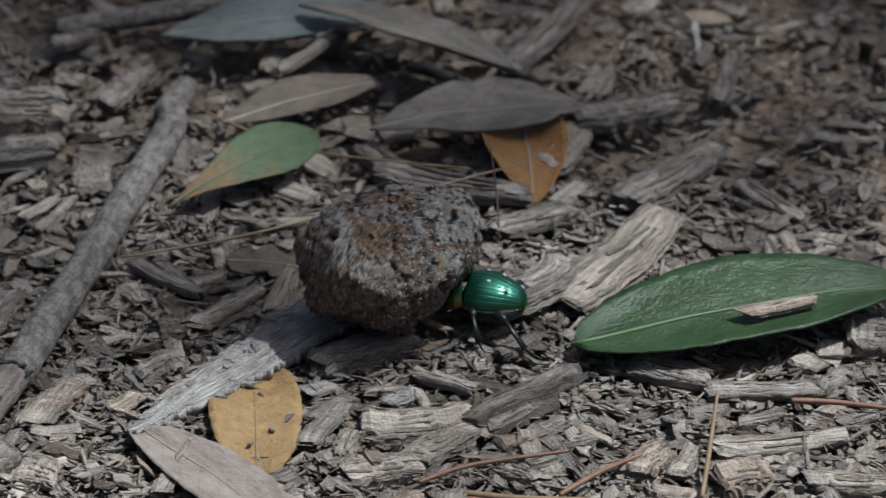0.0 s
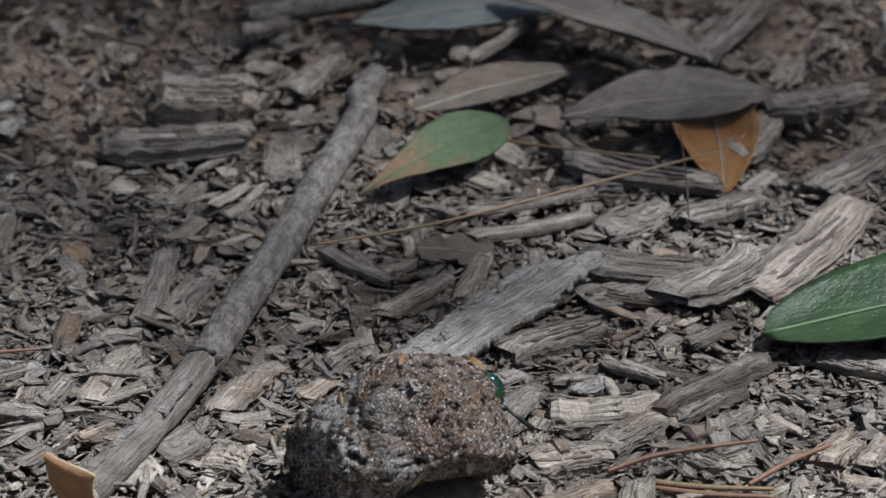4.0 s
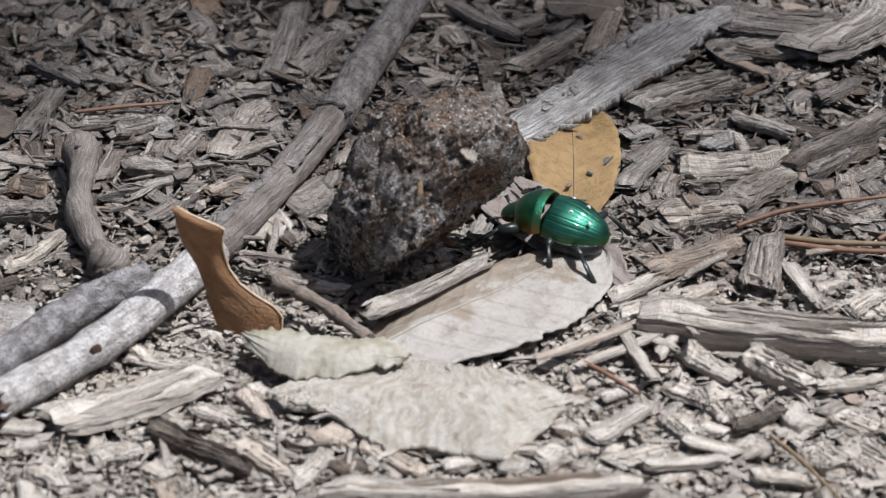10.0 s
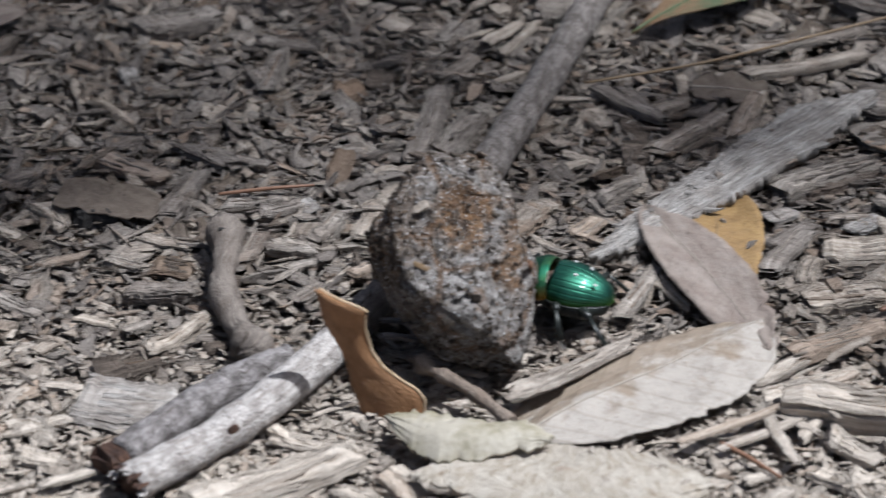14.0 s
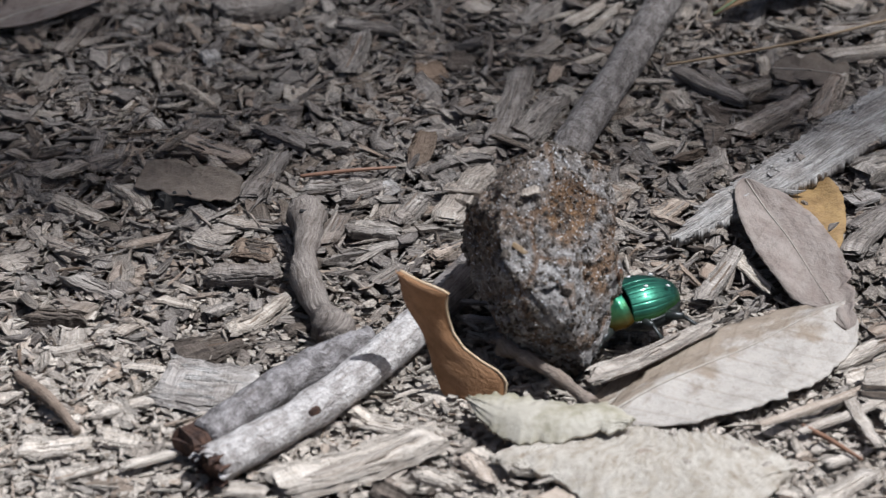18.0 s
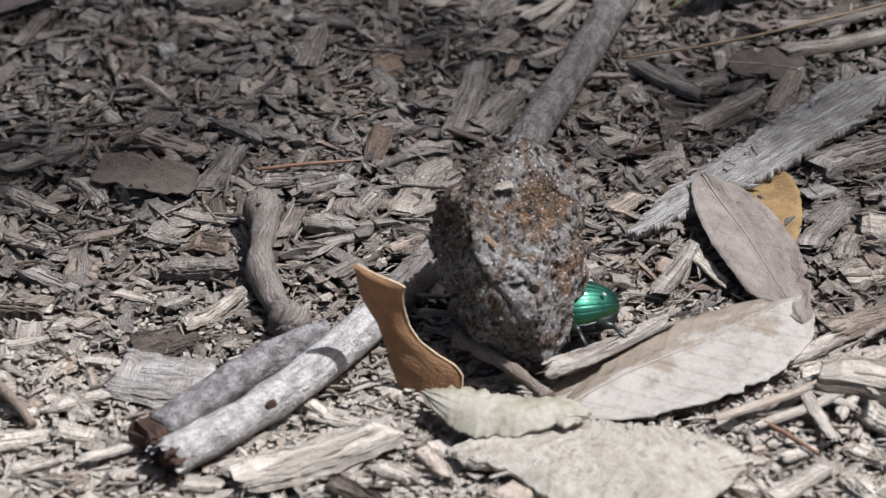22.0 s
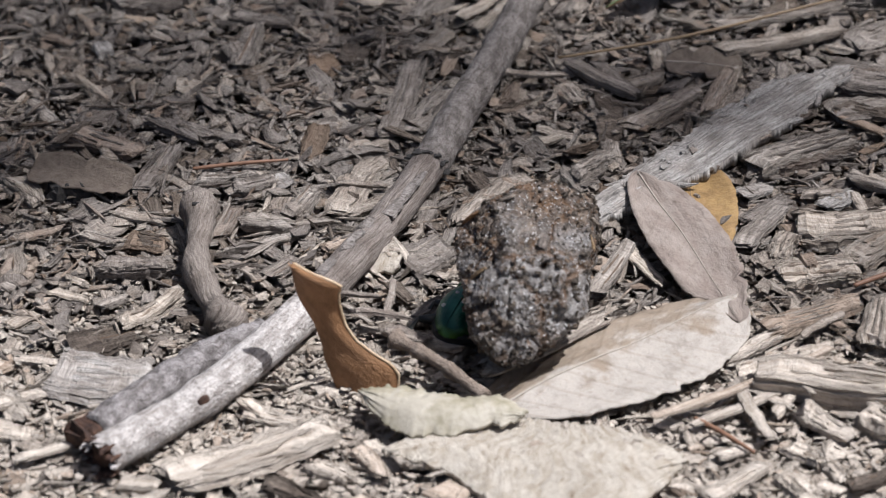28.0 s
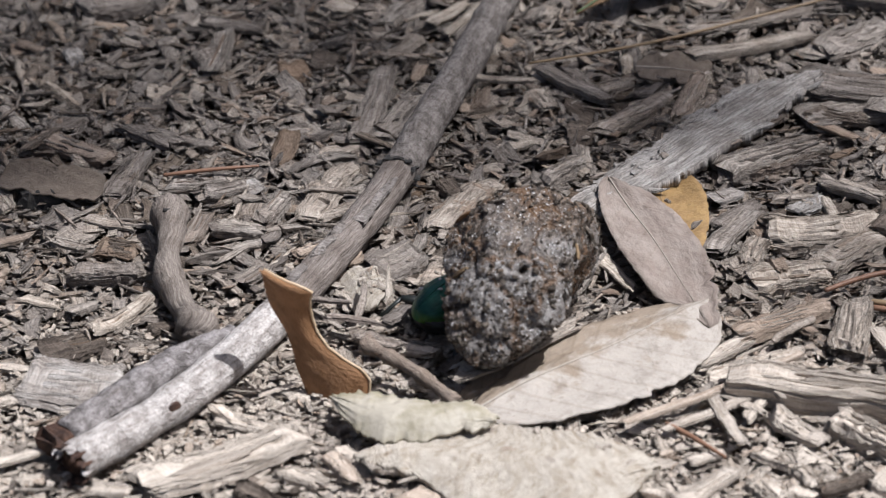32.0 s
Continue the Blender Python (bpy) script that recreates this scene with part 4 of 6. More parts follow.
def ball():
    """A blunt drop along x, thin towards -x, with worn flats, a flat underside and a hollow in it."""
    ob = thing("dung_ball", "lumpy dark dung ball stuck with wood fibres and sand", "dung ball", Matrix.Identity(4))
    bm = bmesh.new()
    bmesh.ops.create_icosphere(bm, subdivisions=6, radius=1.0)
    flats = [(Vector(n).normalized(), h) for n, h in FACETS]
    spots = []
    for v in bm.verts:
        d = v.co.copy()
        girth = max(1 - d.x * d.x, 0.0) ** 0.36
        girth *= 1 - 0.46 * max(-d.x, 0) ** 1.1 - 0.05 * max(d.x, 0)
        round_ = (abs(d.y) ** 3 + abs(d.z) ** 3) ** (1 / 3) or 1.0
        p = Vector((d.x * 18.6 - 0.5, d.y / round_ * girth * 12.9 + 1.2 * max(-d.x, 0) ** 2, d.z / round_ * girth * 12.4 - 3.0 * max(-d.x, 0) ** 1.5))
        if p.z < -8.6:
            p.z = -8.6 + (p.z + 8.6) * 0.4
        for n, h in flats:
            over = p.dot(n) - h
            if over > 0:
                p -= n * over * 0.9
        p += Vector((-0.4, 1.4, 2.6)) * math.exp(-(p - Vector((7.0, -3.0, -9.0))).length_squared / 24)
        p += Vector((0.4, 0.5, 2.2)) * math.exp(-((p.x + 1.5) / 5.0) ** 2 - ((p.y + 3) / 7.0) ** 2) * (1 if p.z < -2 else 0)
        cell = noise.voronoi(p * 0.30 + Vector((1, 2, 5)))[0]
        gap = noise.voronoi(p * 0.16 + Vector((7, 3, 1)))[0]
        fine = noise.voronoi(p * 0.95)[0]
        pit = noise.noise(p * 0.42 + Vector((9, 2, 4)))
        lump = 0.9 * noise.noise(p * 0.13 + Vector((3, 1, 7))) + 0.55 * noise.noise(p * 0.3) + 0.35 * (0.35 - cell[0]) - 0.8 * max(0.0, 1 - (gap[1] - gap[0]) / 0.10) - 0.5 * math.exp(-((p.x + 8.5 + 0.25 * p.y) / 1.1) ** 2)
        lump += 0.2 * (0.35 - fine[0]) + 0.3 * noise.noise(p * 1.2) + 0.2 * noise.noise(p * 2.4) + 0.2 * abs(noise.noise(p * 4.4)) - 2.0 * max(pit - 0.46, 0) * 5
        p += p.normalized() * lump
        p *= 0.97
        v.co = p
        spots.append((p.copy(), d))
        v.co *= MM
    me = bpy.data.meshes.new("lump")
    bm.to_mesh(me)
    bm.free()
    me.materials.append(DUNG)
    me.polygons.foreach_set("use_smooth", [True] * len(me.polygons))
    part("lump", me, ob)
    r = np.random.default_rng(8)
    vs, fs, us, n = [], [], [], 0
    for _ in range(3000):
        p, d = spots[int(r.integers(len(spots)))]
        ln = 0.3 + 1.7 * r.beta(1.0, 3.8)
        lump = r.random() < 0.72
        v, f, uv = chip_data(r, ln, ln * (r.uniform(0.5, 0.9) if lump else 0.18), ln * (r.uniform(0.35, 0.7) if lump else 0.15), 2, 5, 0.12, 0, 0.3, 0.18, 0.7)
        q = d.to_track_quat("Z", "Y").to_matrix() @ Euler((r.normal(0, 0.28), r.normal(0, 0.28), r.uniform(0, 6.28))).to_matrix()
        v = v @ np.array(q).T + np.array(p * (1.0 + r.uniform(-0.014, 0.010))) * MM
        vs.append(v), us.append(uv), fs.extend(tuple(i + n for i in w) for w in f)
        n += len(v)
    grit = part("grit", mesh_of("grit", np.concatenate(vs), fs, GRIT, np.concatenate(us)), ob, "grey wood fibres and sand stuck to the dung")
    tagged(grit, kind="stuff")

    def stuck(name, direction, length, width, mat, turn, label):
        d = Vector(direction).normalized()
        p = max(spots, key=lambda s: s[1].dot(d))[0]
        o = part(name, chip_mesh(r, mat, length, width, 0.5, bend=-0.06), ob, label)
        o.matrix_basis = Matrix.Translation(p * MM * 1.01) @ d.to_track_quat("Z", "Y").to_matrix().to_4x4() @ pose(0, 0, 0, 8, 5, turn)

    return ob, stuck


BALL, stuck = ball()
stuck("flake", (0.8, 0.55, -0.25), 7.5, 4.0, WOOD_PALE, 70, "pale wood flake")
stuck("fibre", (0.09, 0.23, 0.97), 6.0, 0.7, SCRAP, 95, "orange plant fibre")
stuck("flake", (0.2, 0.9, 0.4), 7.5, 2.4, WOOD_PALE, 20, "pale wood flake")
stuck("flake", (0.5, 0.6, -0.6), 3.4, 2.2, WOOD_PALE, 35, "tan wood flake")
stuck("flake", (0.1, -0.4, 0.9), 3.0, 2.0, WOOD_PALE, 80, "tan wood flake")
stuck("flake", (-0.3, -0.8, 0.5), 2.6, 1.8, WOOD, 10, "grey wood flake")
stuck("flake", (0.8, 0.3, -0.3), 4.0, 1.6, WOOD, 50, "grey wood flake")
stuck("flake", (0.6, -0.75, -0.3), 3.2, 2.2, WOOD_PALE, 120, "tan wood flake")
stuck("fibre", (-0.5, 0.2, 0.85), 5.0, 0.6, NEEDLE, 15, "straw-coloured plant fibre")
stuck("fibre", (0.4, 0.3, 0.85), 4.4, 0.5, NEEDLE, 100, "straw-coloured plant fibre")
stuck("fibre", (-0.1, 0.5, -0.85), 8.0, 1.0, NEEDLE_RED, 90, "orange plant fibre")
stuck("fibre", (0.1, -0.9, -0.2), 4.0, 0.8, NEEDLE, 60, "orange plant fibre")


# ---- the beetle ----
def dome(name, mat, length, width, height, side=0, ridges=0, nu=36, nv=40, form=None):
    """A domed shell along x (front at +x). side -1 or 1: one half of it only."""
    verts, faces, uv = [], [], []
    a0, a1 = (0, math.pi) if side == 0 else ((0, math.pi / 2 - 0.015) if side < 0 else (math.pi / 2 + 0.015, math.pi))
    for i in range(nu + 1):
        s = i / nu
        h = form(s)
        for j in range(nv + 1):
            a = a0 + (a1 - a0) * j / nv
            q = 1 - (0.016 * max(0.0, 1 - 2.4 * abs(math.sin(a * ridges))) if ridges else 0) * (1 if h > 0.5 else h * 2)
            y = -math.cos(a) * width / 2 * h * q
            z = (math.sin(a) ** 0.9 if math.sin(a) > 0 else 0) * height * h ** 0.8 * q
            verts.append(Vector(((0.5 - s) * length, y, z)) * MM)
            uv.append((s, j / nv))
    k = nv + 1
    for i in range(nu):
        for j in range(nv):
            a = i * k + j
            faces.append((a, a + 1, a + k + 1, a + k))
    n = len(verts)
    verts += [v * 0.95 + Vector((0, 0, -0.00015)) for v in verts]
    uv += uv
    faces += [tuple(reversed([q + n for q in f])) for f in faces]
    for i in range(nu):
        a, b = i * k, i * k + nv
        faces += [(a, a + k, n + a + k, n + a), (b, n + b, n + b + k, b + k)]
    for j in range(nv):
        a, b = j, nu * k + j
        faces += [(a, n + a, n + a + 1, a + 1), (b, b + 1, n + b + 1, n + b)]
    return mesh_of(name, verts, faces, mat, uv, True)


def beetle():
    ob = thing("dung_beetle", "metallic green dung beetle with ridged wing cases", "beetle", Matrix.Identity(4))
    for side in (-1, 1):
        part("elytron", dome("elytron", ELYTRON, 9.0, 9.2, 4.2, side, 14, nv=70, form=lambda s: (0.9 + 0.1 * math.sin(math.pi * min(s * 1.4, 1))) * math.sqrt(max(1 - s ** 2.8, 0))), ob, "ridged metallic green wing case").matrix_basis = at(-2.9, 0, 0.2)
        rim = [(1.6 - 9.0 * i / 18, side * 4.65 * (0.9 + 0.1 * math.sin(math.pi * min(i / 18 * 1.4, 1))) * math.sqrt(max(1 - (i / 18) ** 2.8, 0.0)), 0.35) for i in range(18)]
        part("margin", tube(rim, [0.22] * 18, BLACK, 8), ob, "dark rim of the wing case")
    part("abdomen", tube([(3, 0, 0), (2, 0, -0.3), (0, 0, -0.6), (-4, 0, -0.5), (-6.4, 0, 0), (-7.1, 0, 0.3)], [2.5, 3.9, 4.6, 4.5, 2.8, 0.6], BLACK, 18, squash=0.5), ob, "black glossy underside")
    part("pronotum", dome("pronotum", PRONOTUM, 5.6, 9.3, 4.3, 0, 0, form=lambda s: 0.99 * (1 - (1 - s) ** 2.3) ** 0.5 * (1 - 0.10 * max(s - 0.8, 0) * 5)), ob, "golden-green granular shield").matrix_basis = at(4.2, 0, -0.2, 0, 14, 0)
    part("head", dome("head", HEAD, 3.2, 4.8, 1.7, 0, 0, form=lambda s: (1 - (1 - s) ** 2) ** 0.5), ob, "flat bronze-green shovel head").matrix_basis = at(7.5, 0, -1.0, 0, 24, 0)
    for s in (-1, 1):
        part("eye", tube([(-0.4, 0, 0), (0, 0, 0), (0.4, 0, 0)], [0.2, 0.5, 0.2], BLACK, 8), ob).matrix_basis = at(6.7, s * 2.0, 0.0)
        part("antenna", tube([(0, 0, 0), (1.0, s * 0.8, 0.2), (1.6, s * 1.8, 0.1), (1.9, s * 2.2, 0)], [0.15, 0.15, 0.3, 0.35], BLACK, 6), ob).matrix_basis = at(8.0, s * 1.4, -1.1)
    legs = []
    for s in (-1, 1):
        for x, fx, tx, lift in ((4.2, 2.6, 2.8, 0.7), (0.4, -0.4, -1.2, 0.9), (-2.6, -2.4, -3.0, 0.9)):
            knee = Vector((fx, s * 3.5, lift + 0.2))
            leg = part("leg", tube([(0, 0, 0), knee * 0.5 + Vector((0, 0, 0.2)), knee], [0.6, 0.85, 0.45], BLACK, 8), ob)
            leg.matrix_basis = at(x, s * 2.6, -0.8)
            ankle = knee + Vector((tx * 1.15, s * 1.9, -3.6))
            part("tibia", tube([knee, knee.lerp(ankle, 0.5), ankle], [0.32, 0.46, 0.62], BLACK, 8, squash=0.6), leg)
            part("tarsus", tube([ankle, ankle + Vector((tx * 0.45, s * 0.8, -0.5)), ankle + Vector((tx * 0.95, s * 1.6, -0.6))], [0.22, 0.2, 0.12], BLACK, 6), leg)
            for q in (0.55, 0.75, 0.95):
                p = knee.lerp(ankle, q)
                part("spur", tube([p, p + Vector((0.9 if x > 0 else -0.6, s * 0.5, -0.25))], [0.28, 0.04], BLACK, 5), leg)
            legs.append((leg, x, s))
    r = np.random.default_rng(6)
    for x, y, z in ((-1.6, 1.4, 4.15), (-3.4, -0.8, 4.3), (-4.8, 1.9, 3.6), (3.6, 0.9, 3.6), (-0.6, -2.2, 3.8)):
        part("dust_speck", chip_mesh(r, PEBBLE, r.uniform(0.5, 0.9), 0.5, 0.3, 3, 6, 0.25, 0, 0.3, 0.2), ob, "pale grain stuck to the shell").matrix_basis = at(x, y, z, 0, 0, r.uniform(0, 360))
    ob.scale = (1.06, 1.06, 1.06)
    return ob, legs


BEETLE, LEGS = beetle()

# ---- pieces that can be told apart ----
KINDS = {
    "g": (WOOD, "wood_chip", "grey weathered wood chip lying on the mulch"),
    "p": (WOOD_PALE, "wood_chip", "pale wood chip lying on the mulch"),
    "w": (WOOD_SUNLIT, "wood_chip", "white wood chip with sunlight put into its colour"),
    "d": (WOOD_DARK, "wood_chip", "dark wood chip half sunk in mulch"),
    "s": (WOOD_SILVER, "wood_splinter", "silver-grey split wood with frayed ends"),
    "b": (BARK, "bark_flake", "thin pale bark flake with ragged edges"),
    "t": (TWIG_WOOD, "wood_splinter", "thin brown wood splinter lying on the mulch"),
    "k": (SOOT, "charred_chip", "small black charred wood chip"),
}
CHIP_RNG = np.random.default_rng(77)


def chip(x, y, length, ang, width, kind="g", z=0.7, thick=0.4, rx=0, ry=0, rag=0.16, bend=0.02, strands=0, taper=0.25, label=""):
    # Chips near the front swap to paler wood, standing in for full sun.
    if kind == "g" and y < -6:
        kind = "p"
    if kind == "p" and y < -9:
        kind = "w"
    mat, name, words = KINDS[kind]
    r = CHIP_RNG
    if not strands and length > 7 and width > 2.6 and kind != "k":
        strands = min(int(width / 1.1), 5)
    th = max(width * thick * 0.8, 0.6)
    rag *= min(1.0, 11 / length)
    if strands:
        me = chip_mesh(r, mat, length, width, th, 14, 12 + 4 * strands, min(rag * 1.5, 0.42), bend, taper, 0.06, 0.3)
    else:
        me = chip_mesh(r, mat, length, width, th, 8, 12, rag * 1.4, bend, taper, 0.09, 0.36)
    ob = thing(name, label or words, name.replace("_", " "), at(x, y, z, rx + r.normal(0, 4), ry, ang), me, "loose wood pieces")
    for j in range(strands):
        side = (j + 0.5) / strands - 0.5
        ln = length * r.uniform(0.35, 0.8)
        o = part("fibre_strip", chip_mesh(r, mat, ln, width * r.uniform(0.07, 0.16), max(th * 0.35, 0.35), 8, 6, 0.2, bend, 0.3, 0.1), ob)
        o.matrix_basis = at(r.uniform(-0.5, 0.5) * (length - ln) * 1.06, side * width * 0.8 * (1 - taper * 0.5), th * 0.42, 0, r.normal(0, 0.8), r.normal(0, 2.0))
    return ob


chip(-63.5, 38.3, 15.3, 71, 4.6, 'g')
chip(-59.9, 50.2, 11.0, -39, 3.6, 'g')
chip(-55.3, 49.2, 12.3, -23, 2.4, 'g')
chip(-40.1, 27.8, 11.1, 64, 3.4, 'g', thick=0.9)
chip(-30.9, 36.7, 12.0, 54, 5, 'p', thick=0.25)
chip(-30.8, 32.8, 9.9, -8, 1.3, 'p', z=1.4)
chip(-29.9, 27.7, 9.6, 31, 4, 'p', thick=0.25)
chip(-25.4, 59.6, 25.1, 81, 4.4, 'g', strands=3)
chip(-20.7, 56.0, 17.3, 66, 6, 'g', thick=0.3)
chip(-25.0, 47.8, 9.0, -38, 1.5, 'd', z=1.6)
chip(-4.9, 65.4, 13.8, -6, 1.6, 'p', z=2.4)
chip(-11.3, 29.0, 16.1, 62, 5.5, 'p', thick=0.3)
chip(-12.8, 34.5, 7.7, -62, 3.5, 'd')
chip(-63.4, 8.4, 9.1, 8, 3, 'g', thick=0.8)
chip(-63.5, 16.6, 8.0, -18, 5, 'd', thick=0.3)
chip(-51.9, 22.5, 11.5, 74, 3.5, 'g')
chip(-45.5, 23.1, 9.8, -8, 2.3, 'g', thick=0.8)
chip(-60.7, -2.7, 11.1, 48, 3, 'p', bend=0.08, thick=0.2)
chip(-20.5, 12.6, 10.4, 44, 7.5, 'g', thick=0.15, z=1)
chip(-22.2, -4.6, 4.7, 8, 5, 'p', thick=0.2)
chip(-48.1, 33.6, 8.9, 22, 4, 'g')
chip(-30.9, -3.1, 8.3, -52, 1.4, 'g')
chip(37.9, 43.0, 20.0, 29, 6, 'g', thick=0.7, z=1.2)
chip(50.1, 32.9, 11.9, -29, 2, 'g', thick=1.0, z=1.4)
chip(54.4, 63.8, 23.9, -9, 10, 'g', strands=5, z=1.2, thick=0.3)
chip(66.4, 59.7, 23.0, 43, 10, 'g', strands=6, z=2.4, thick=0.3)
chip(49.3, 55.3, 11.6, -16, 4, 'd', z=1.5)
chip(31.2, 22.2, 15.9, 60, 4, 'g', thick=0.3)
chip(30.7, 32.6, 6.5, 28, 4, 's', thick=0.25)
chip(13.1, 65.7, 9.7, 26, 3, 'p')
chip(16.6, 57.3, 18.3, 46, 4, 'p', strands=3)
chip(25.7, 63.1, 15.8, 75, 3.5, 'p', thick=0.5)
chip(6.9, 65.2, 18.1, -44, 2.5, 'g', thick=0.8, z=1.5)
chip(5.2, 39.5, 10.6, 45, 3.4, 'g', thick=0.95)
chip(-4.4, 45.5, 8.9, -41, 2, 'g')
chip(8.1, 51.9, 5.3, 15, 5, 'd', thick=0.2)
chip(45.8, 21.4, 19.9, 11, 8, 'p', strands=4, thick=0.4)
chip(49.0, 16.1, 14.3, 45, 6, 'p', strands=3)
chip(34.4, 15.7, 9.6, 75, 4, 'p', thick=0.8)
chip(38.3, 10.4, 3.8, 20, 4.2, 'p', thick=0.6, z=1.5)
chip(48.3, 51.6, 12.1, -39, 2, 'p', z=1.6)
chip(63.2, 29.9, 23.7, 37, 4, 'g', thick=0.95, z=1)
chip(48.5, -6.6, 16.3, 81, 6, 'p', strands=4, z=1.6, thick=0.5)
chip(50.2, -26.7, 43.2, -12, 7, 'p', thick=0.75, z=2.5, taper=0.1, rag=0.05)
chip(27.5, -25.0, 35, 35, 1.8, 'p', z=2.6)
chip(28.5, -29.0, 22.5, 37, 2.0, 'p', z=2.2)
chip(29.5, -12.5, 13.5, 40, 3.2, 'p', z=1.6)
chip(33.5, -15.5, 17.6, 27, 3.6, 'p', strands=3)
chip(38.2, -4.9, 17.9, 29, 5, 'p', strands=4, z=1.6)
chip(29.2, -33.2, 14.5, -72, 2.2, 'p', z=2.4)
chip(31.5, -27.5, 9.8, -42, 2, 'g', z=2)
chip(25.9, -48.6, 13.4, 46, 3.6, 'p', thick=0.25, z=1.6)
chip(38.8, -33.2, 13.2, -48, 4, 'g', z=1.4)
chip(49.7, -35.3, 15.0, -40, 6.5, 'g', thick=0.7, z=1)
chip(48.7, -62.0, 11.2, -13, 3.2, 'p', z=1.4)
chip(6.1, -67.7, 48.2, 2, 5, 'g', thick=0.9, z=2)
chip(20.8, -35.4, 7.0, -51, 3, 'g')
chip(25.8, -40.9, 6.8, 28, 2.5, 'p', z=1.4)
chip(33.2, -29.2, 7.9, 62, 2, 'p', z=2)
chip(36.3, -40.2, 7.7, -37, 4, 'g')
chip(39.7, -43.8, 9.8, -66, 3, 'g', thick=0.7)
chip(45.5, -47.5, 10.5, 30, 3.4, 'd', z=1.2)
chip(34.9, -48.7, 9.2, -57, 4.6, 'p', thick=0.5)
chip(39.5, -49.1, 4.8, -29, 3, 'p')
chip(45.0, -53.8, 6.5, -29, 4.6, 'p', thick=0.5)
chip(51.7, -47.3, 6.4, -50, 5, 'p', thick=0.6)
chip(60.0, -38.6, 12.1, 10, 3, 'p', z=1.4)
chip(60.4, -47.3, 8.2, -37, 5, 'p', thick=0.4)
chip(54.9, -56.7, 7.7, -51, 5.5, 'g', thick=0.5)
chip(61.4, -56.7, 8.5, -44, 6, 'g', thick=0.4)
chip(28.1, -56.0, 9.7, 28, 4, 'p', thick=0.3)
chip(15.5, -56.0, 6.3, 45, 5, 'p', thick=0.5)
chip(10.7, -58.6, 5.5, 61, 4, 'p', thick=0.5)
chip(2.9, -57.4, 7.0, 14, 3, 'p')
chip(35.0, -58.8, 14.1, 7, 2.6, 'p', z=1.6)
chip(38.8, -54.6, 10.7, -25, 2.4, 'p', z=1.6)
chip(-13.3, -58.6, 5.5, 21, 4, 'd', thick=0.4)
chip(-15.5, -50.9, 7.0, -29, 5, 'p', thick=0.4)
chip(-6.8, -56.8, 13.1, -40, 3.4, 'p')
chip(-47.1, -55.3, 8.1, 23, 4.6, 'p', thick=0.3)
chip(-56.1, -61.0, 7.8, -45, 4, 'p')
chip(-59.3, -53.1, 6.0, 16, 3, 'p')
chip(-40.8, -60.3, 5.6, -48, 5, 'p', thick=0.5)
chip(-33.2, -45.8, 8.6, -35, 4, 'g')
chip(-25.5, -57.4, 13.4, -49, 4, 'g', thick=0.7)
chip(-18.5, -58.9, 11.4, 59, 3.4, 'p')
chip(-27.1, -44.0, 9.9, -62, 3, 'p', z=1.4)
chip(-41.6, -32.0, 9.7, -18, 3.4, 'p', thick=0.25)
chip(-26.0, -40.0, 6.7, -41, 3, 'p')
chip(55.3, -27.5, 7.5, 53, 2, 'p', z=3)
chip(63.5, -15.4, 8.7, 45, 4, 'p', thick=0.3)
chip(58.4, -10.8, 6.1, 30, 3, 'g')
chip(40.7, -6.1, 7.9, -52, 2.6, 'p', z=2)
chip(39.3, -8.4, 11.1, -136, 1.6, 'p', z=2.6)
chip(36.5, -14.2, 7.0, -34, 3, 'g')
chip(64.2, 8.1, 8.5, 22, 3, 'p')
chip(59.9, 16.2, 6.3, 31, 4, 'g', thick=0.6)
chip(66.2, 20.3, 7.3, 42, 4, 'g', thick=0.4)
chip(37.6, 26.1, 6.3, 32, 3, 'd')
chip(46.9, 28.6, 8.6, 105, 2.4, 'p')
chip(56.7, 20.3, 6.2, 53, 2.6, 'p')
chip(-4.7, 8.1, 6.1, 32, 3, 'g')
chip(-88.9, -30.0, 7.1, -24, 3, 'p')
chip(-80.5, -35.8, 7.8, -22, 4, 'p', thick=0.3)
chip(-73.7, -41.3, 13.9, 28, 1.8, 'p', z=1.6)
chip(-85.9, -44.5, 8.2, 24, 3.4, 'p')
chip(-77.8, -16.7, 8.7, -9, 2, 'g')
chip(-89.8, -11.5, 8.1, 23, 2, 'p')
chip(-84.3, 4.3, 8.2, 24, 2.4, 'g')
chip(-75.0, 1.3, 7.8, -23, 2, 'p')
chip(-67.9, -0.3, 5.9, 33, 2.6, 'g')
chip(-92.4, 16.4, 9.6, -30, 3, 'g')
chip(-80.3, 19.0, 8.4, 24, 2.2, 'p')
chip(-71.0, 17.4, 7.9, -24, 3, 'g')
chip(-65.7, 24.1, 8.8, -22, 2.6, 'p', thick=0.25)
chip(-42.5, 9.6, 8.2, 53, 3.4, 'g', thick=0.3)
chip(-43.3, 17.7, 6.9, 29, 2.4, 'g')
chip(-46.3, 6.4, 7.9, -54, 2, 'p')
chip(-33.6, 17.0, 7.8, 40, 3, 'g', thick=0.3)
chip(21.1, 42.7, 10.0, 43, 2.6, 'p')
chip(-0.5, 49.5, 8.0, -26, 2.2, 'p')
chip(-7.6, 34.1, 7.8, 26, 5, 'p', thick=0.25)
chip(0.5, 29.1, 8.5, 52, 4, 'p', thick=0.2)
chip(32.2, 26.6, 11.1, 49, 3.4, 'g')
chip(43.8, 30.0, 7.5, 42, 4, 's', thick=0.2)
chip(52.0, 33.4, 10.0, -30, 2, 'p', z=1.6)
chip(60.3, 23.4, 12.4, 42, 3, 'g', thick=0.8)
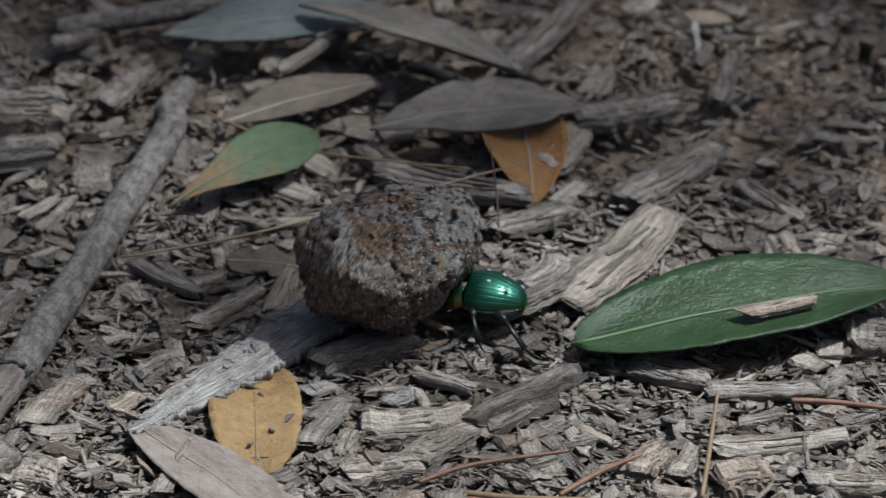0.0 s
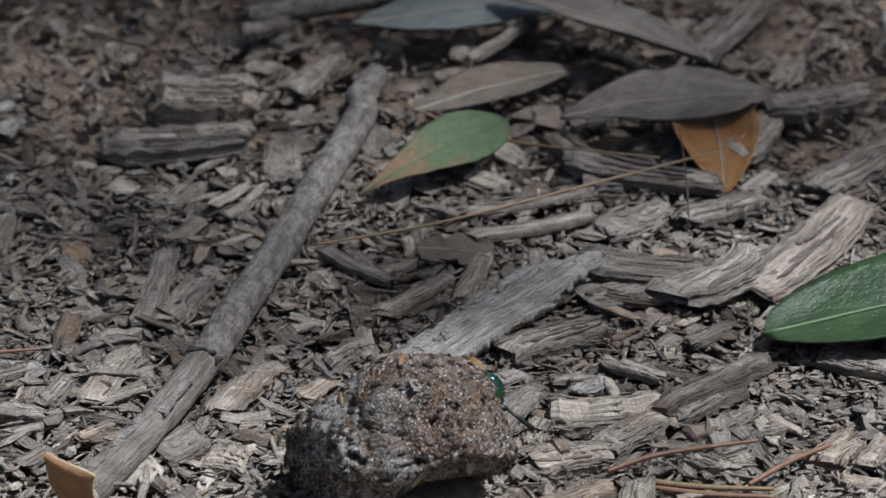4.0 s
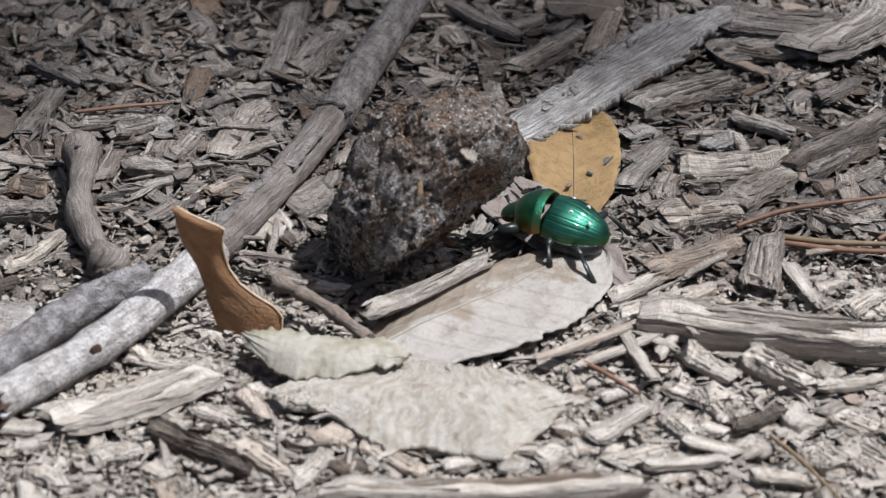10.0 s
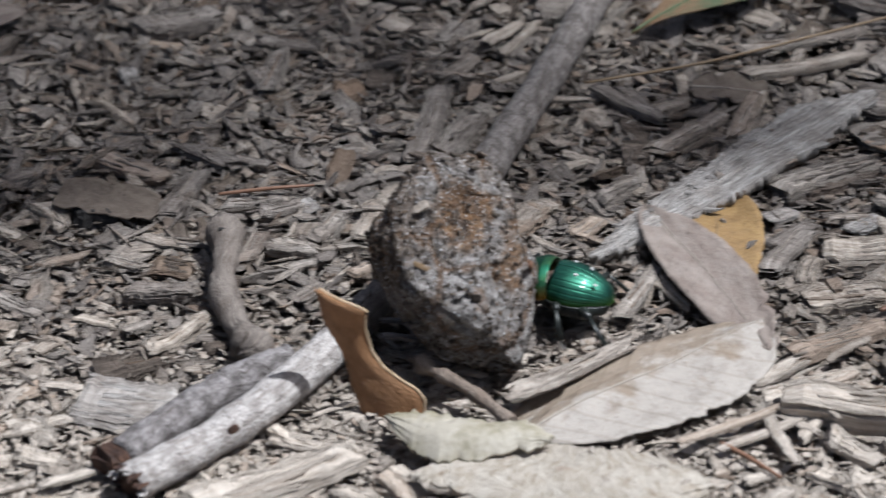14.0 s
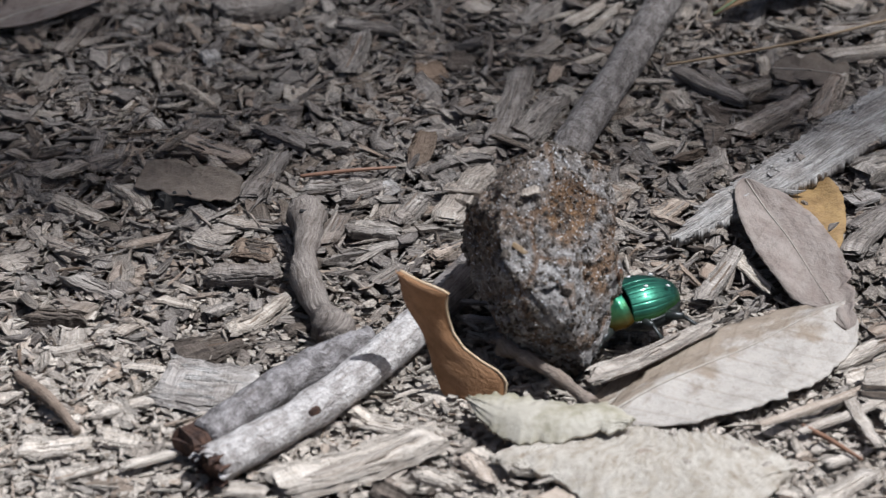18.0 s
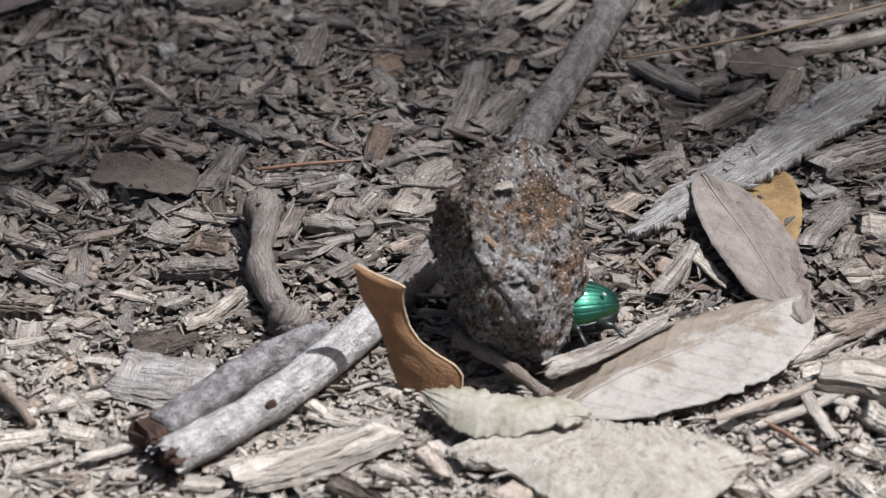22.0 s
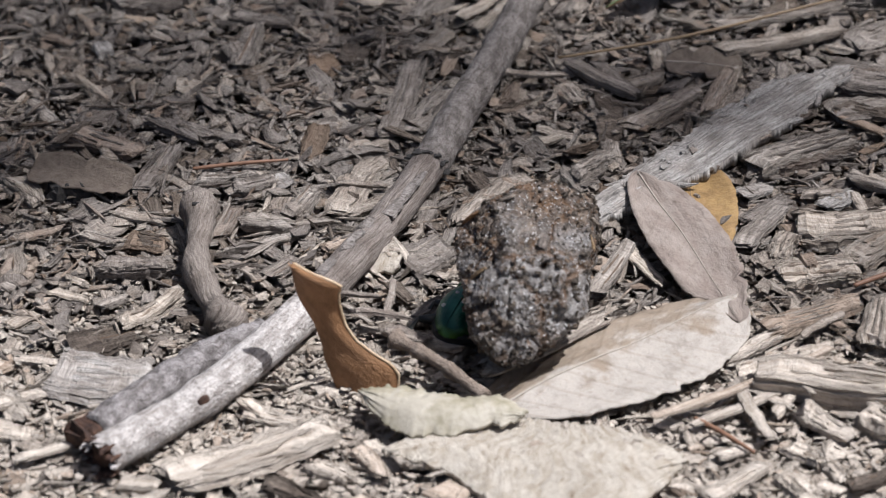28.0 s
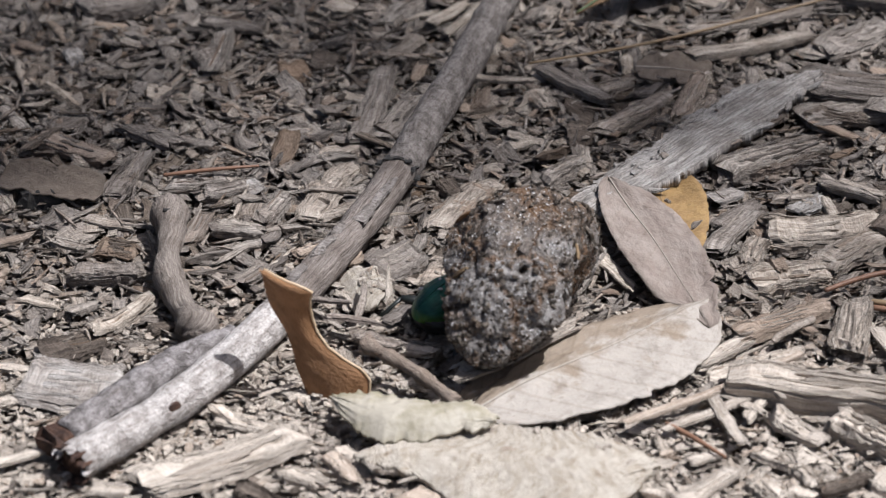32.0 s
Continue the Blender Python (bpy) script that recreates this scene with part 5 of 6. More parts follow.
chip(39.5, 42.7, 15.3, 27, 5, 'g', thick=0.6)
chip(-10.9, 88.0, 14.9, 61, 2, 'p')
chip(-12.6, 75.1, 9.1, 36, 2.2, 'p')
chip(-2.5, 47.5, 7.9, 25, 2.6, 'p', thick=0.3)
chip(-9.6, 30.6, 12.2, 55, 6, 'p', thick=0.25)
chip(-12.9, 9.4, 7.7, -25, 7, 'p', thick=0.3)
chip(39.9, 8.8, 14.4, 12, 7, 'p', thick=0.4)
chip(51.6, 23.3, 8.7, 22, 2.4, 'p')
chip(73.7, 18.1, 9.3, -45, 2, 'p')
chip(99.7, 22.8, 9.7, 19, 3, 'g')
chip(114.8, 22.6, 8.2, 23, 4, 'g')
chip(63.1, 45.2, 10.3, 42, 4, 'g', thick=0.3)
chip(48.2, 35.1, 9.6, -45, 2.6, 'p')
chip(69.2, 16.5, 9.5, 19, 4, 'g', thick=0.4)
chip(60.7, 7.7, 8.3, -36, 5, 'p', thick=0.4)
chip(34.7, 57.7, 8.2, 25, 3, 'p')
chip(-27.9, 12.9, 6.4, 42, 6, 'p', thick=0.15, z=1.8)
chip(-19.7, -3.9, 6.9, 43, 2.4, 'g', z=2.2, ry=-10)
chip(-18.2, -12.5, 9.9, -18, 3, 'g', z=1.4)
chip(-24.1, 1.5, 7.3, -60, 2.4, 'd', z=1.4)
def bark(label, m, length, upper, lower, seed, foot=(0.45, 22.0), arch=2.0, thick=0.9, name="bark_flake", mat=None, rough=1.0, scraps=9, group="loose wood pieces"):
    """A torn sheet of bark or wood along x: half-widths of both edges from end to end, ridges fanning out of a foot, or straight grain where another material is given."""
    nu, nv = int(length * 3.2), 56
    top, uv = [], []
    st = np.linspace(0, 1, len(upper))
    for i in range(nu + 1):
        s = i / nu
        up, lo = float(np.interp(s, st, upper)), float(np.interp(s, st, lower))
        up += 0.8 * rough * noise.noise((s * 4, 1, seed))
        lo += 0.9 * rough * noise.noise((s * 4, 5, seed))
        fray_up = 0.7 * rough * noise.noise((s * 11, 1, seed)) + 0.8 * noise.noise((s * length * 0.75, 2, seed)) + 0.5 * noise.noise((s * length * 2, 2, seed))
        fray_lo = 0.9 * rough * noise.noise((s * 9, 5, seed)) + 1.0 * noise.noise((s * length * 0.65, 6, seed)) + 0.6 * noise.noise((s * length * 1.9, 6, seed))
        for j in range(nv + 1):
            v = j / nv
            y = -lo + (up + lo) * v + fray_up * v ** 5 - fray_lo * (1 - v) ** 5
            x = s * length + (1.6 * noise.noise((v * 9, s, seed + 3)) + 0.7 * noise.noise((v * 30, s, seed))) * (2 * abs(s - 0.5)) ** 3 * min(1.0, length / 40)
            dx, dy = x - foot[0] * length, y - foot[1]
            rad = math.hypot(dx, dy)
            ang = math.atan2(dx, -dy) + 0.07 * noise.noise((x * 0.10, y * 0.16, seed)) + 0.015 * noise.noise((x * 0.5, y * 0.6, seed)) + 0.03 * math.sin(y * 0.7 + x * 0.1)
            z = arch * math.sin(math.pi * v) * math.sin(math.pi * min(max(s, 0.02), 0.98)) ** 0.5
            z += 0.05 * noise.noise((ang * 40, rad * 0.13, seed)) + 0.9 * rough * noise.noise((x * 0.12, y * 0.14, seed)) + 0.3 * noise.noise((x * 0.9, y * 0.9, seed + 8)) * v
            if mat and scraps:
                z += 0.35 * noise.noise((x * 0.05, y * 1.5, seed)) + 0.2 * noise.noise((x * 0.12, y * 3.4, seed))
            top.append(Vector((x, y, z)))
            uv.append((x * MM, y * MM) if mat else (ang, rad * 0.1))
    n, k = len(top), nv + 1
    low = [p - Vector((0, 0, thick)) for p in top]
    faces = []
    for i in range(nu):
        for j in range(nv):
            a = i * k + j
            faces += [(a, a + k, a + k + 1, a + 1), (n + a, n + a + 1, n + a + k + 1, n + a + k)]
        a, b = i * k, i * k + nv
        faces += [(a, n + a, n + a + k, a + k), (b, b + k, n + b + k, n + b)]
    for j in range(nv):
        a, b = j, nu * k + j
        faces += [(a, a + 1, n + a + 1, n + a), (b, n + b, n + b + 1, b + 1)]
    ob = thing(name, label, name.replace("_", " "), m, None, group)
    part("sheet", mesh_of("sheet", [q * MM for q in top + low], faces, mat or BARK_SHEET, uv + uv, True), ob)
    r = np.random.default_rng(seed)
    for q in range(scraps):
        i = int(r.integers(4, nu - 4))
        p = top[i * k + (0 if q % 3 else nv)]
        o = part("torn_fibre", chip_mesh(r, mat or WOOD_SUNLIT, r.uniform(2.5, 7), r.uniform(0.6, 1.5), 0.5, 5, 7, 0.3, r.normal(0, 0.05), 0.5, 0.15), ob, "frayed fibre at the torn edge")
        o.matrix_basis = at(p.x, p.y, p.z - 0.2, 0, r.normal(0, 6), r.normal(20 if q % 2 else 150, 25))
    for q in range(scraps):
        p = top[int(r.integers(6, nu - 6)) * k + int(r.integers(nv // 2, nv - 3))]
        o = part("crumb", chip_mesh(r, mat or WOOD_SUNLIT, r.uniform(0.8, 2.8), r.uniform(0.5, 1.4), 0.35, 3, 6, 0.3, 0, 0.4, 0.2), ob)
        o.matrix_basis = at(p.x, p.y, p.z + 0.08, 0, r.normal(0, 6), r.uniform(0, 360))
    return ob


bark("broad thin pale bark flake with a ragged edge", laid(-3.6, -43.4, 43, -1, 2.8, 5, 0), 43, (0.6, 7.6, 8.3, 7.4, 6.2, 0.8), (0.6, 4.0, 12.0, 12.2, 14.5, 3.0), 31, (0.6, 15), 1.6, 0.8, rough=0.7)
bark("torn cream dead leaf with greenish blotches", laid(-17.0, -34.0, 24.9, -17, 4.8, 10, -2), 24.9, (0.8, 2.4, 1.7, 2.0, 3.6, 0.6), (0.8, 5.6, 8.0, 6.4, 3.8, 0.6), 47, (0.45, 22), 1.8, 0.4, "leaf", CREAM_LEAF, 0.8, 0, "fallen leaves")
bark("long silver-grey split plank with a frayed end", laid(23.8, 43.0, 66, 46.5, 2.0, -3, -1), 66, (0.6, 3.4, 4.6, 5.4, 6.4, 6.6, 0.8), (1.0, 3.4, 4.2, 4.8, 4.6, 2.8, 0.8), 43, (0.45, 22), 0.7, 1.5, "wood_splinter", WOOD_SILVER, 0.5, 18)
chip(-18.4, -44.5, 10.1, -10, 3, 'p', z=1.8)
chip(-18.0, 114.5, 18.6, -2, 8, 'p', thick=0.8, z=3.2, strands=3)
chip(-22.7, 103.9, 25.9, 7, 7, 'g', thick=0.7, z=2.6, strands=4)
chip(-52.4, 118.4, 4.7, 39, 4, 's', thick=0.3, z=1.5)
chip(-8.1, 145.9, 11.1, 28, 4, 'g', thick=0.5, z=2.0)
chip(-32.0, 159.4, 10.3, -38, 3, 'g', thick=0.5, z=1.5)
chip(-18.7, 130.9, 4.9, 38, 5, 'g', thick=0.5, z=1.5)
chip(70.0, 140.6, 19.5, 72, 4, 'g', thick=0.5, z=2)
chip(31.5, 134.4, 18.1, 52, 2.6, 'g', thick=0.7, z=5)
chip(54.8, 95.1, 28.5, -20, 7, 'g', thick=0.4, z=1.6, strands=3)
chip(74.7, 107.6, 17.3, 63, 7, 'p', thick=0.3, z=1.6, strands=3)
chip(67.4, 84.3, 15.8, 24, 5, 'p', thick=0.4, z=1.4)
chip(-44.9, -43.3, 28.8, 29, 8, 'w', thick=0.3, z=1.6)
chip(-60.7, -49.1, 7.0, -6, 4, 'p')
chip(-35.0, -54.7, 20.6, -36, 4, 'd', thick=0.8, label='brown bark-covered piece of stick')
chip(4.5, -53.8, 26.2, -7, 4, 'p', z=0.8)
chip(36.3, -26.3, 15.9, -81, 1.3, 'p', z=3.5, ry=-20)
chip(57.9, -3.4, 7.4, 19, 1.4, 'p', z=2)
chip(54.0, -12.3, 13.1, -70, 2.6, 'p', z=1.8)
chip(-68.3, -22.7, 15.9, -11, 11, 's', thick=0.12, z=1.6, strands=4, taper=0.05, rag=0.08, bend=0, label='broad flat grey wood plank fragment')
chip(-68.9, -11.5, 11.9, 26, 7, 'd', thick=0.2, label='flat brown piece of bark')
chip(-65.3, 7.9, 11.9, 2, 3.6, 'g', thick=0.85, z=1.4)
chip(-92.6, -3.3, 10.6, -4, 3, 'd', thick=0.9)
chip(-87.5, 5.3, 12.7, -36, 3.6, 'g')
chip(-62.1, -3.9, 13.6, 48, 3.2, 'p', bend=0.08, thick=0.2, z=1.4)
chip(-81.3, -5.4, 6.7, 40, 3, 'p', thick=0.3)
chip(-55.3, -5.6, 5.9, 22, 3, 'd')
chip(-83.3, 31.4, 10.4, -60, 3.6, 'p', strands=3)
chip(-92.3, 28.0, 12.2, -38, 3.4, 'p', strands=3)
chip(-77.1, 31.1, 8.3, -2, 4, 'k', thick=0.8, z=1)
chip(-72.4, 46.0, 14.9, -30, 5, 'g', strands=3)
chip(-78.2, 48.0, 10.1, 54, 2, 'd', z=1.4)
chip(-61.1, 50.2, 11.6, -40, 3.8, 'g', strands=3)
chip(-52.3, 35.8, 12.5, 15, 4.2, 'g', thick=0.4)
chip(-43.9, 34.5, 4.4, -43, 4, 's', thick=0.2)
chip(-45.7, 21.5, 9.9, -9, 2.5, 'g', thick=0.8)
chip(-32.1, 32.7, 17.4, 72, 5.5, 'p', thick=0.2)
chip(-80.5, -27.2, 10.6, 24, 3, 'g', thick=0.4)
chip(-89.9, -38.0, 12.3, 9, 5, 'p', thick=0.3)
chip(-67.3, 92.1, 15.8, 21, 7, 'g', strands=3)
chip(-75.0, 75.7, 4.2, 26, 4, 's', thick=0.4)
chip(-49.6, 85.3, 12.8, -16, 3.4, 'g')
chip(-38.5, 70.6, 6.0, 18, 6, 'd', thick=0.2)
chip(-51.1, 76.5, 14.8, 82, 4, 'g', thick=0.6)
chip(-104.2, 88.1, 13.4, 79, 5, 'p')
chip(-97.6, 82.5, 14.1, 68, 3, 'p')
chip(-95.0, 39.8, 8.5, -142, 2.5, 'p')
chip(-46.8, -26.9, 12.7, -55, 3, 'p')
chip(8.3, 8.6, 17.2, 69, 3.0, 'g', z=1.6)
chip(13.2, 9.0, 13.6, -62, 2.4, 'p', z=1.4)
chip(33.1, 12.9, 8.6, 35, 4, 'p', strands=3)
chip(-18.1, 123.1, 18.8, -2, 9, 'g', thick=0.6, strands=3, z=2)
chip(-22.8, 106.9, 27.4, 15, 7, 'g', strands=4, z=1.4)
chip(-5.1, 98.1, 7.8, -7, 11, 'g', thick=0.12, z=2)
chip(53.3, 59.0, 22.3, 17, 8, 'g', strands=5, thick=0.3)
chip(53.5, 81.2, 15.8, 37, 7, 'g', strands=4, thick=0.4)
chip(68.0, 83.4, 16.6, 27, 5, 'g', thick=0.5, z=1.6)
chip(35.7, 77.8, 22.8, 19, 4, 'p', strands=2, z=1.4)
chip(35.5, 87.0, 23.9, 18, 3, 'g', strands=2)
chip(44.5, 103.3, 17.2, -59, 5, 'g', thick=0.6)
chip(56.0, 95.0, 23.6, 2, 5, 'g', strands=3, thick=0.5)
chip(26.5, 63.5, 15.9, 77, 3, 'p')
chip(9.3, 66.2, 15.6, -56, 2.4, 'g', thick=0.8)
chip(1.8, 61.7, 7.3, -68, 4, 'p')
chip(38.8, 128.1, 9.5, 58, 2, 'g')
chip(-31.9, 91.9, 6.1, -38, 6, 'p', thick=0.3)
chip(-16.1, 101.5, 12.7, 49, 2, 'p')
chip(-13.6, 89.6, 11.2, 49, 2.4, 'p')
chip(-52.2, 74.3, 8.3, -61, 5, 'g')
chip(-33.7, 73.9, 5.6, -9, 6, 'd', thick=0.2)
chip(-51.4, 113.0, 6.6, 62, 4, 's', thick=0.3)
chip(75.2, 149.3, 32.3, 61, 5, 'g', thick=0.5, z=2)
chip(104.3, 131.8, 20.4, 75, 4, 'g', thick=0.6, z=2)
chip(100.4, 146.1, 13.1, -92, 1.3, 's', z=2)
chip(86.2, 119.0, 21.6, 16, 8, 'g', strands=4, z=2)
chip(81.0, 70.4, 35.8, 56, 10, 'g', strands=7, thick=0.25, z=1.6)
chip(91.9, 97.7, 26.3, 46, 8, 'g', strands=4, z=1.8)
chip(69.5, 84.6, 12.5, 3, 5, 'g', thick=0.4)
chip(107.6, 90.9, 17.6, -53, 4, 'g', strands=3)
chip(120.5, 45.5, 11.9, -9, 9, 'g', strands=4, z=1.5)
chip(86.4, 35.9, 14.9, -24, 6, 'g', strands=4, z=1.2)
chip(100.1, 31.1, 19.7, 1, 5, 'g', strands=3)
chip(101.7, 15.3, 22.8, 10, 5, 'p', strands=2)
chip(80.9, 10.3, 11.0, 53, 6, 'p', thick=0.6)
chip(86.7, 10.2, 10.4, 68, 4, 'p', thick=0.6)
chip(94.6, 6.2, 10.4, 17, 8, 'p', thick=0.5, strands=4)
chip(62.1, 28.8, 24.0, 42, 3, 'g', thick=0.95, z=1.4)
chip(108.6, 39.1, 6.9, -39, 5, 'p', thick=0.5)
chip(111.7, 3.6, 15.8, -7, 6, 'p', thick=0.4)
chip(41.6, 32.1, 8.6, 8, 2, 'p')
chip(104.2, 46.1, 14.4, 19, 3.2, 'g', z=7.3, thick=0.3)
chip(22.9, 19.1, 1.4, -44, 0.7, 'p', z=1.7, bend=0, label='tiny pale crumb lying on a leaf')
chip(21.5, 29.4, 1.3, -49, 0.6, 'p', z=1.7, bend=0, label='tiny pale crumb lying on a leaf')
chip(19.5, 15.3, 1.5, 61, 0.6, 'p', z=1.7, bend=0, label='tiny pale crumb lying on a leaf')
chip(17.4, 26.6, 4.0, 60, 0.9, 'p', z=1.7, bend=0, label='small white seed husk lying on a leaf')
chip(63.7, 145.0, 10.1, 67, 4, 'p', thick=0.6, z=1.8)
chip(40.5, 43.7, 12.9, -16, 5, 'g', strands=3)
chip(48.5, 69.2, 10.1, 32, 3, 'g')
chip(123.1, 111.9, 13.3, -9, 3, 'g', thick=0.4)
chip(89.6, 53.6, 6.0, 35, 2, 'g')
chip(6.6, 66.8, 7.3, -1, 2.2, 'g')
chip(33.6, 78.4, 13.5, 72, 2.4, 'p')
chip(23.1, 49.1, 16.2, 59, 3, 'g')
chip(27.5, 59.5, 10.3, 43, 3.4, 'p')
chip(26.3, 140.6, 10.7, 73, 4, 'g')
chip(0.4, 130.6, 16.1, 61, 6, 'g', thick=0.4)
chip(29.6, 46.9, 27.5, 46, 5, "g", z=1.2, thick=0.4, strands=3)
needle("twig", "thin grey twig lying on the mulch", [(-96.9, -20.7, 2), (-91.1, -28.2, 2.4), (-86.6, -35.9, 2.2)], 1.1, TWIG_WOOD, "twigs")
needle("stick", "dark brown stick lying behind the leaves", [(-11.4, 149.4, 2.5), (8.3, 154.6, 3), (32.3, 161.9, 3)], 2.0, STICK_BARK, "sticks")
needle("pine_needle", "reddish pine needle on the mulch", [(20.0, -33.4, 2.4), (24.1, -37.6, 2.6), (28.5, -42.2, 2.4)], 0.4, NEEDLE_RED)
needle("pine_needle", "straw-coloured pine needle on the mulch", [(47.3, -53.0, 2.4), (51.4, -60.1, 3), (56.5, -69.1, 2.6)], 0.34, NEEDLE)



chip(-2.0, -17.6, 26.4, 39, 5.0, "b", z=4.6, thick=0.12, strands=6, rag=0.3, taper=0.4, label="fibrous bark strip lying along a pale leaf")


chip(-30.3, -3.0, 7.0, -8, 1.2, "t", z=4.0)
chip(-26.6, -8.6, 10.5, -13, 1.5, "t", z=4.4, bend=-0.03)
chip(-25.4, -2.0, 6.5, 80, 1.3, "t", z=3.6, ry=-24)
chip(-22.8, -12.2, 8.0, -30, 3.2, "t", z=2.6, strands=3)
SHOVED = bark("grey-brown bark flake that the beetle shoves", at(-28, 3, 3, 14, 6, -40), 8.5, (1.0, 3.2, 3.6, 3.0, 0.8), (0.8, 2.4, 3.2, 2.6, 0.6), 51, (0.4, 9.0), 0.6, 0.7)


# ---- chips of the bed, one by one ----
def bed():
    r = np.random.default_rng(41)
    stock = []
    for i in range(36):
        ln = r.uniform(4.5, 11)
        wd = ln * r.uniform(0.16, 0.45)
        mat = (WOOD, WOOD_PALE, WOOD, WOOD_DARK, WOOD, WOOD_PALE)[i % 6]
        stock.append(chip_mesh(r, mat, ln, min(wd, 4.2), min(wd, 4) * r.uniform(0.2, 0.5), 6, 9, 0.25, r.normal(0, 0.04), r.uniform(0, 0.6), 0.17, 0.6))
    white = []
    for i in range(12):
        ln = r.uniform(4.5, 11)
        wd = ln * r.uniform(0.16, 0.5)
        white.append(chip_mesh(r, WOOD_SUNLIT, ln, min(wd, 4.2), min(wd, 4) * r.uniform(0.2, 0.5), 6, 9, 0.3, r.normal(0, 0.04), r.uniform(0, 0.6), 0.17, 0.6))
    for i in range(300):
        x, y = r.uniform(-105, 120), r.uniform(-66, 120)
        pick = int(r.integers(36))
        # Front chips take the whitest stock: sunlight painted as wood colour.
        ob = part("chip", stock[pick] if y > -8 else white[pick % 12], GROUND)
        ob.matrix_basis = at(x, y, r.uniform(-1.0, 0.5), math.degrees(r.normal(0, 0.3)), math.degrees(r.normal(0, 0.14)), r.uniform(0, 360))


bed()


# ---- what moves ----
def rolled(rows):
    """Poses of the ball: its centre in millimetres, the way its thin end points and the way its crown points."""
    out = []
    for t, x, y, z, tail, crown in rows:
        along = -Vector(tail).normalized()
        up = Vector(crown)
        up = (up - along * up.dot(along)).normalized()
        side = up.cross(along)
        out.append((t, Matrix.Translation(Vector((x, y, z)) * MM) @ Matrix((along, side, up)).transposed().to_4x4()))
    return out


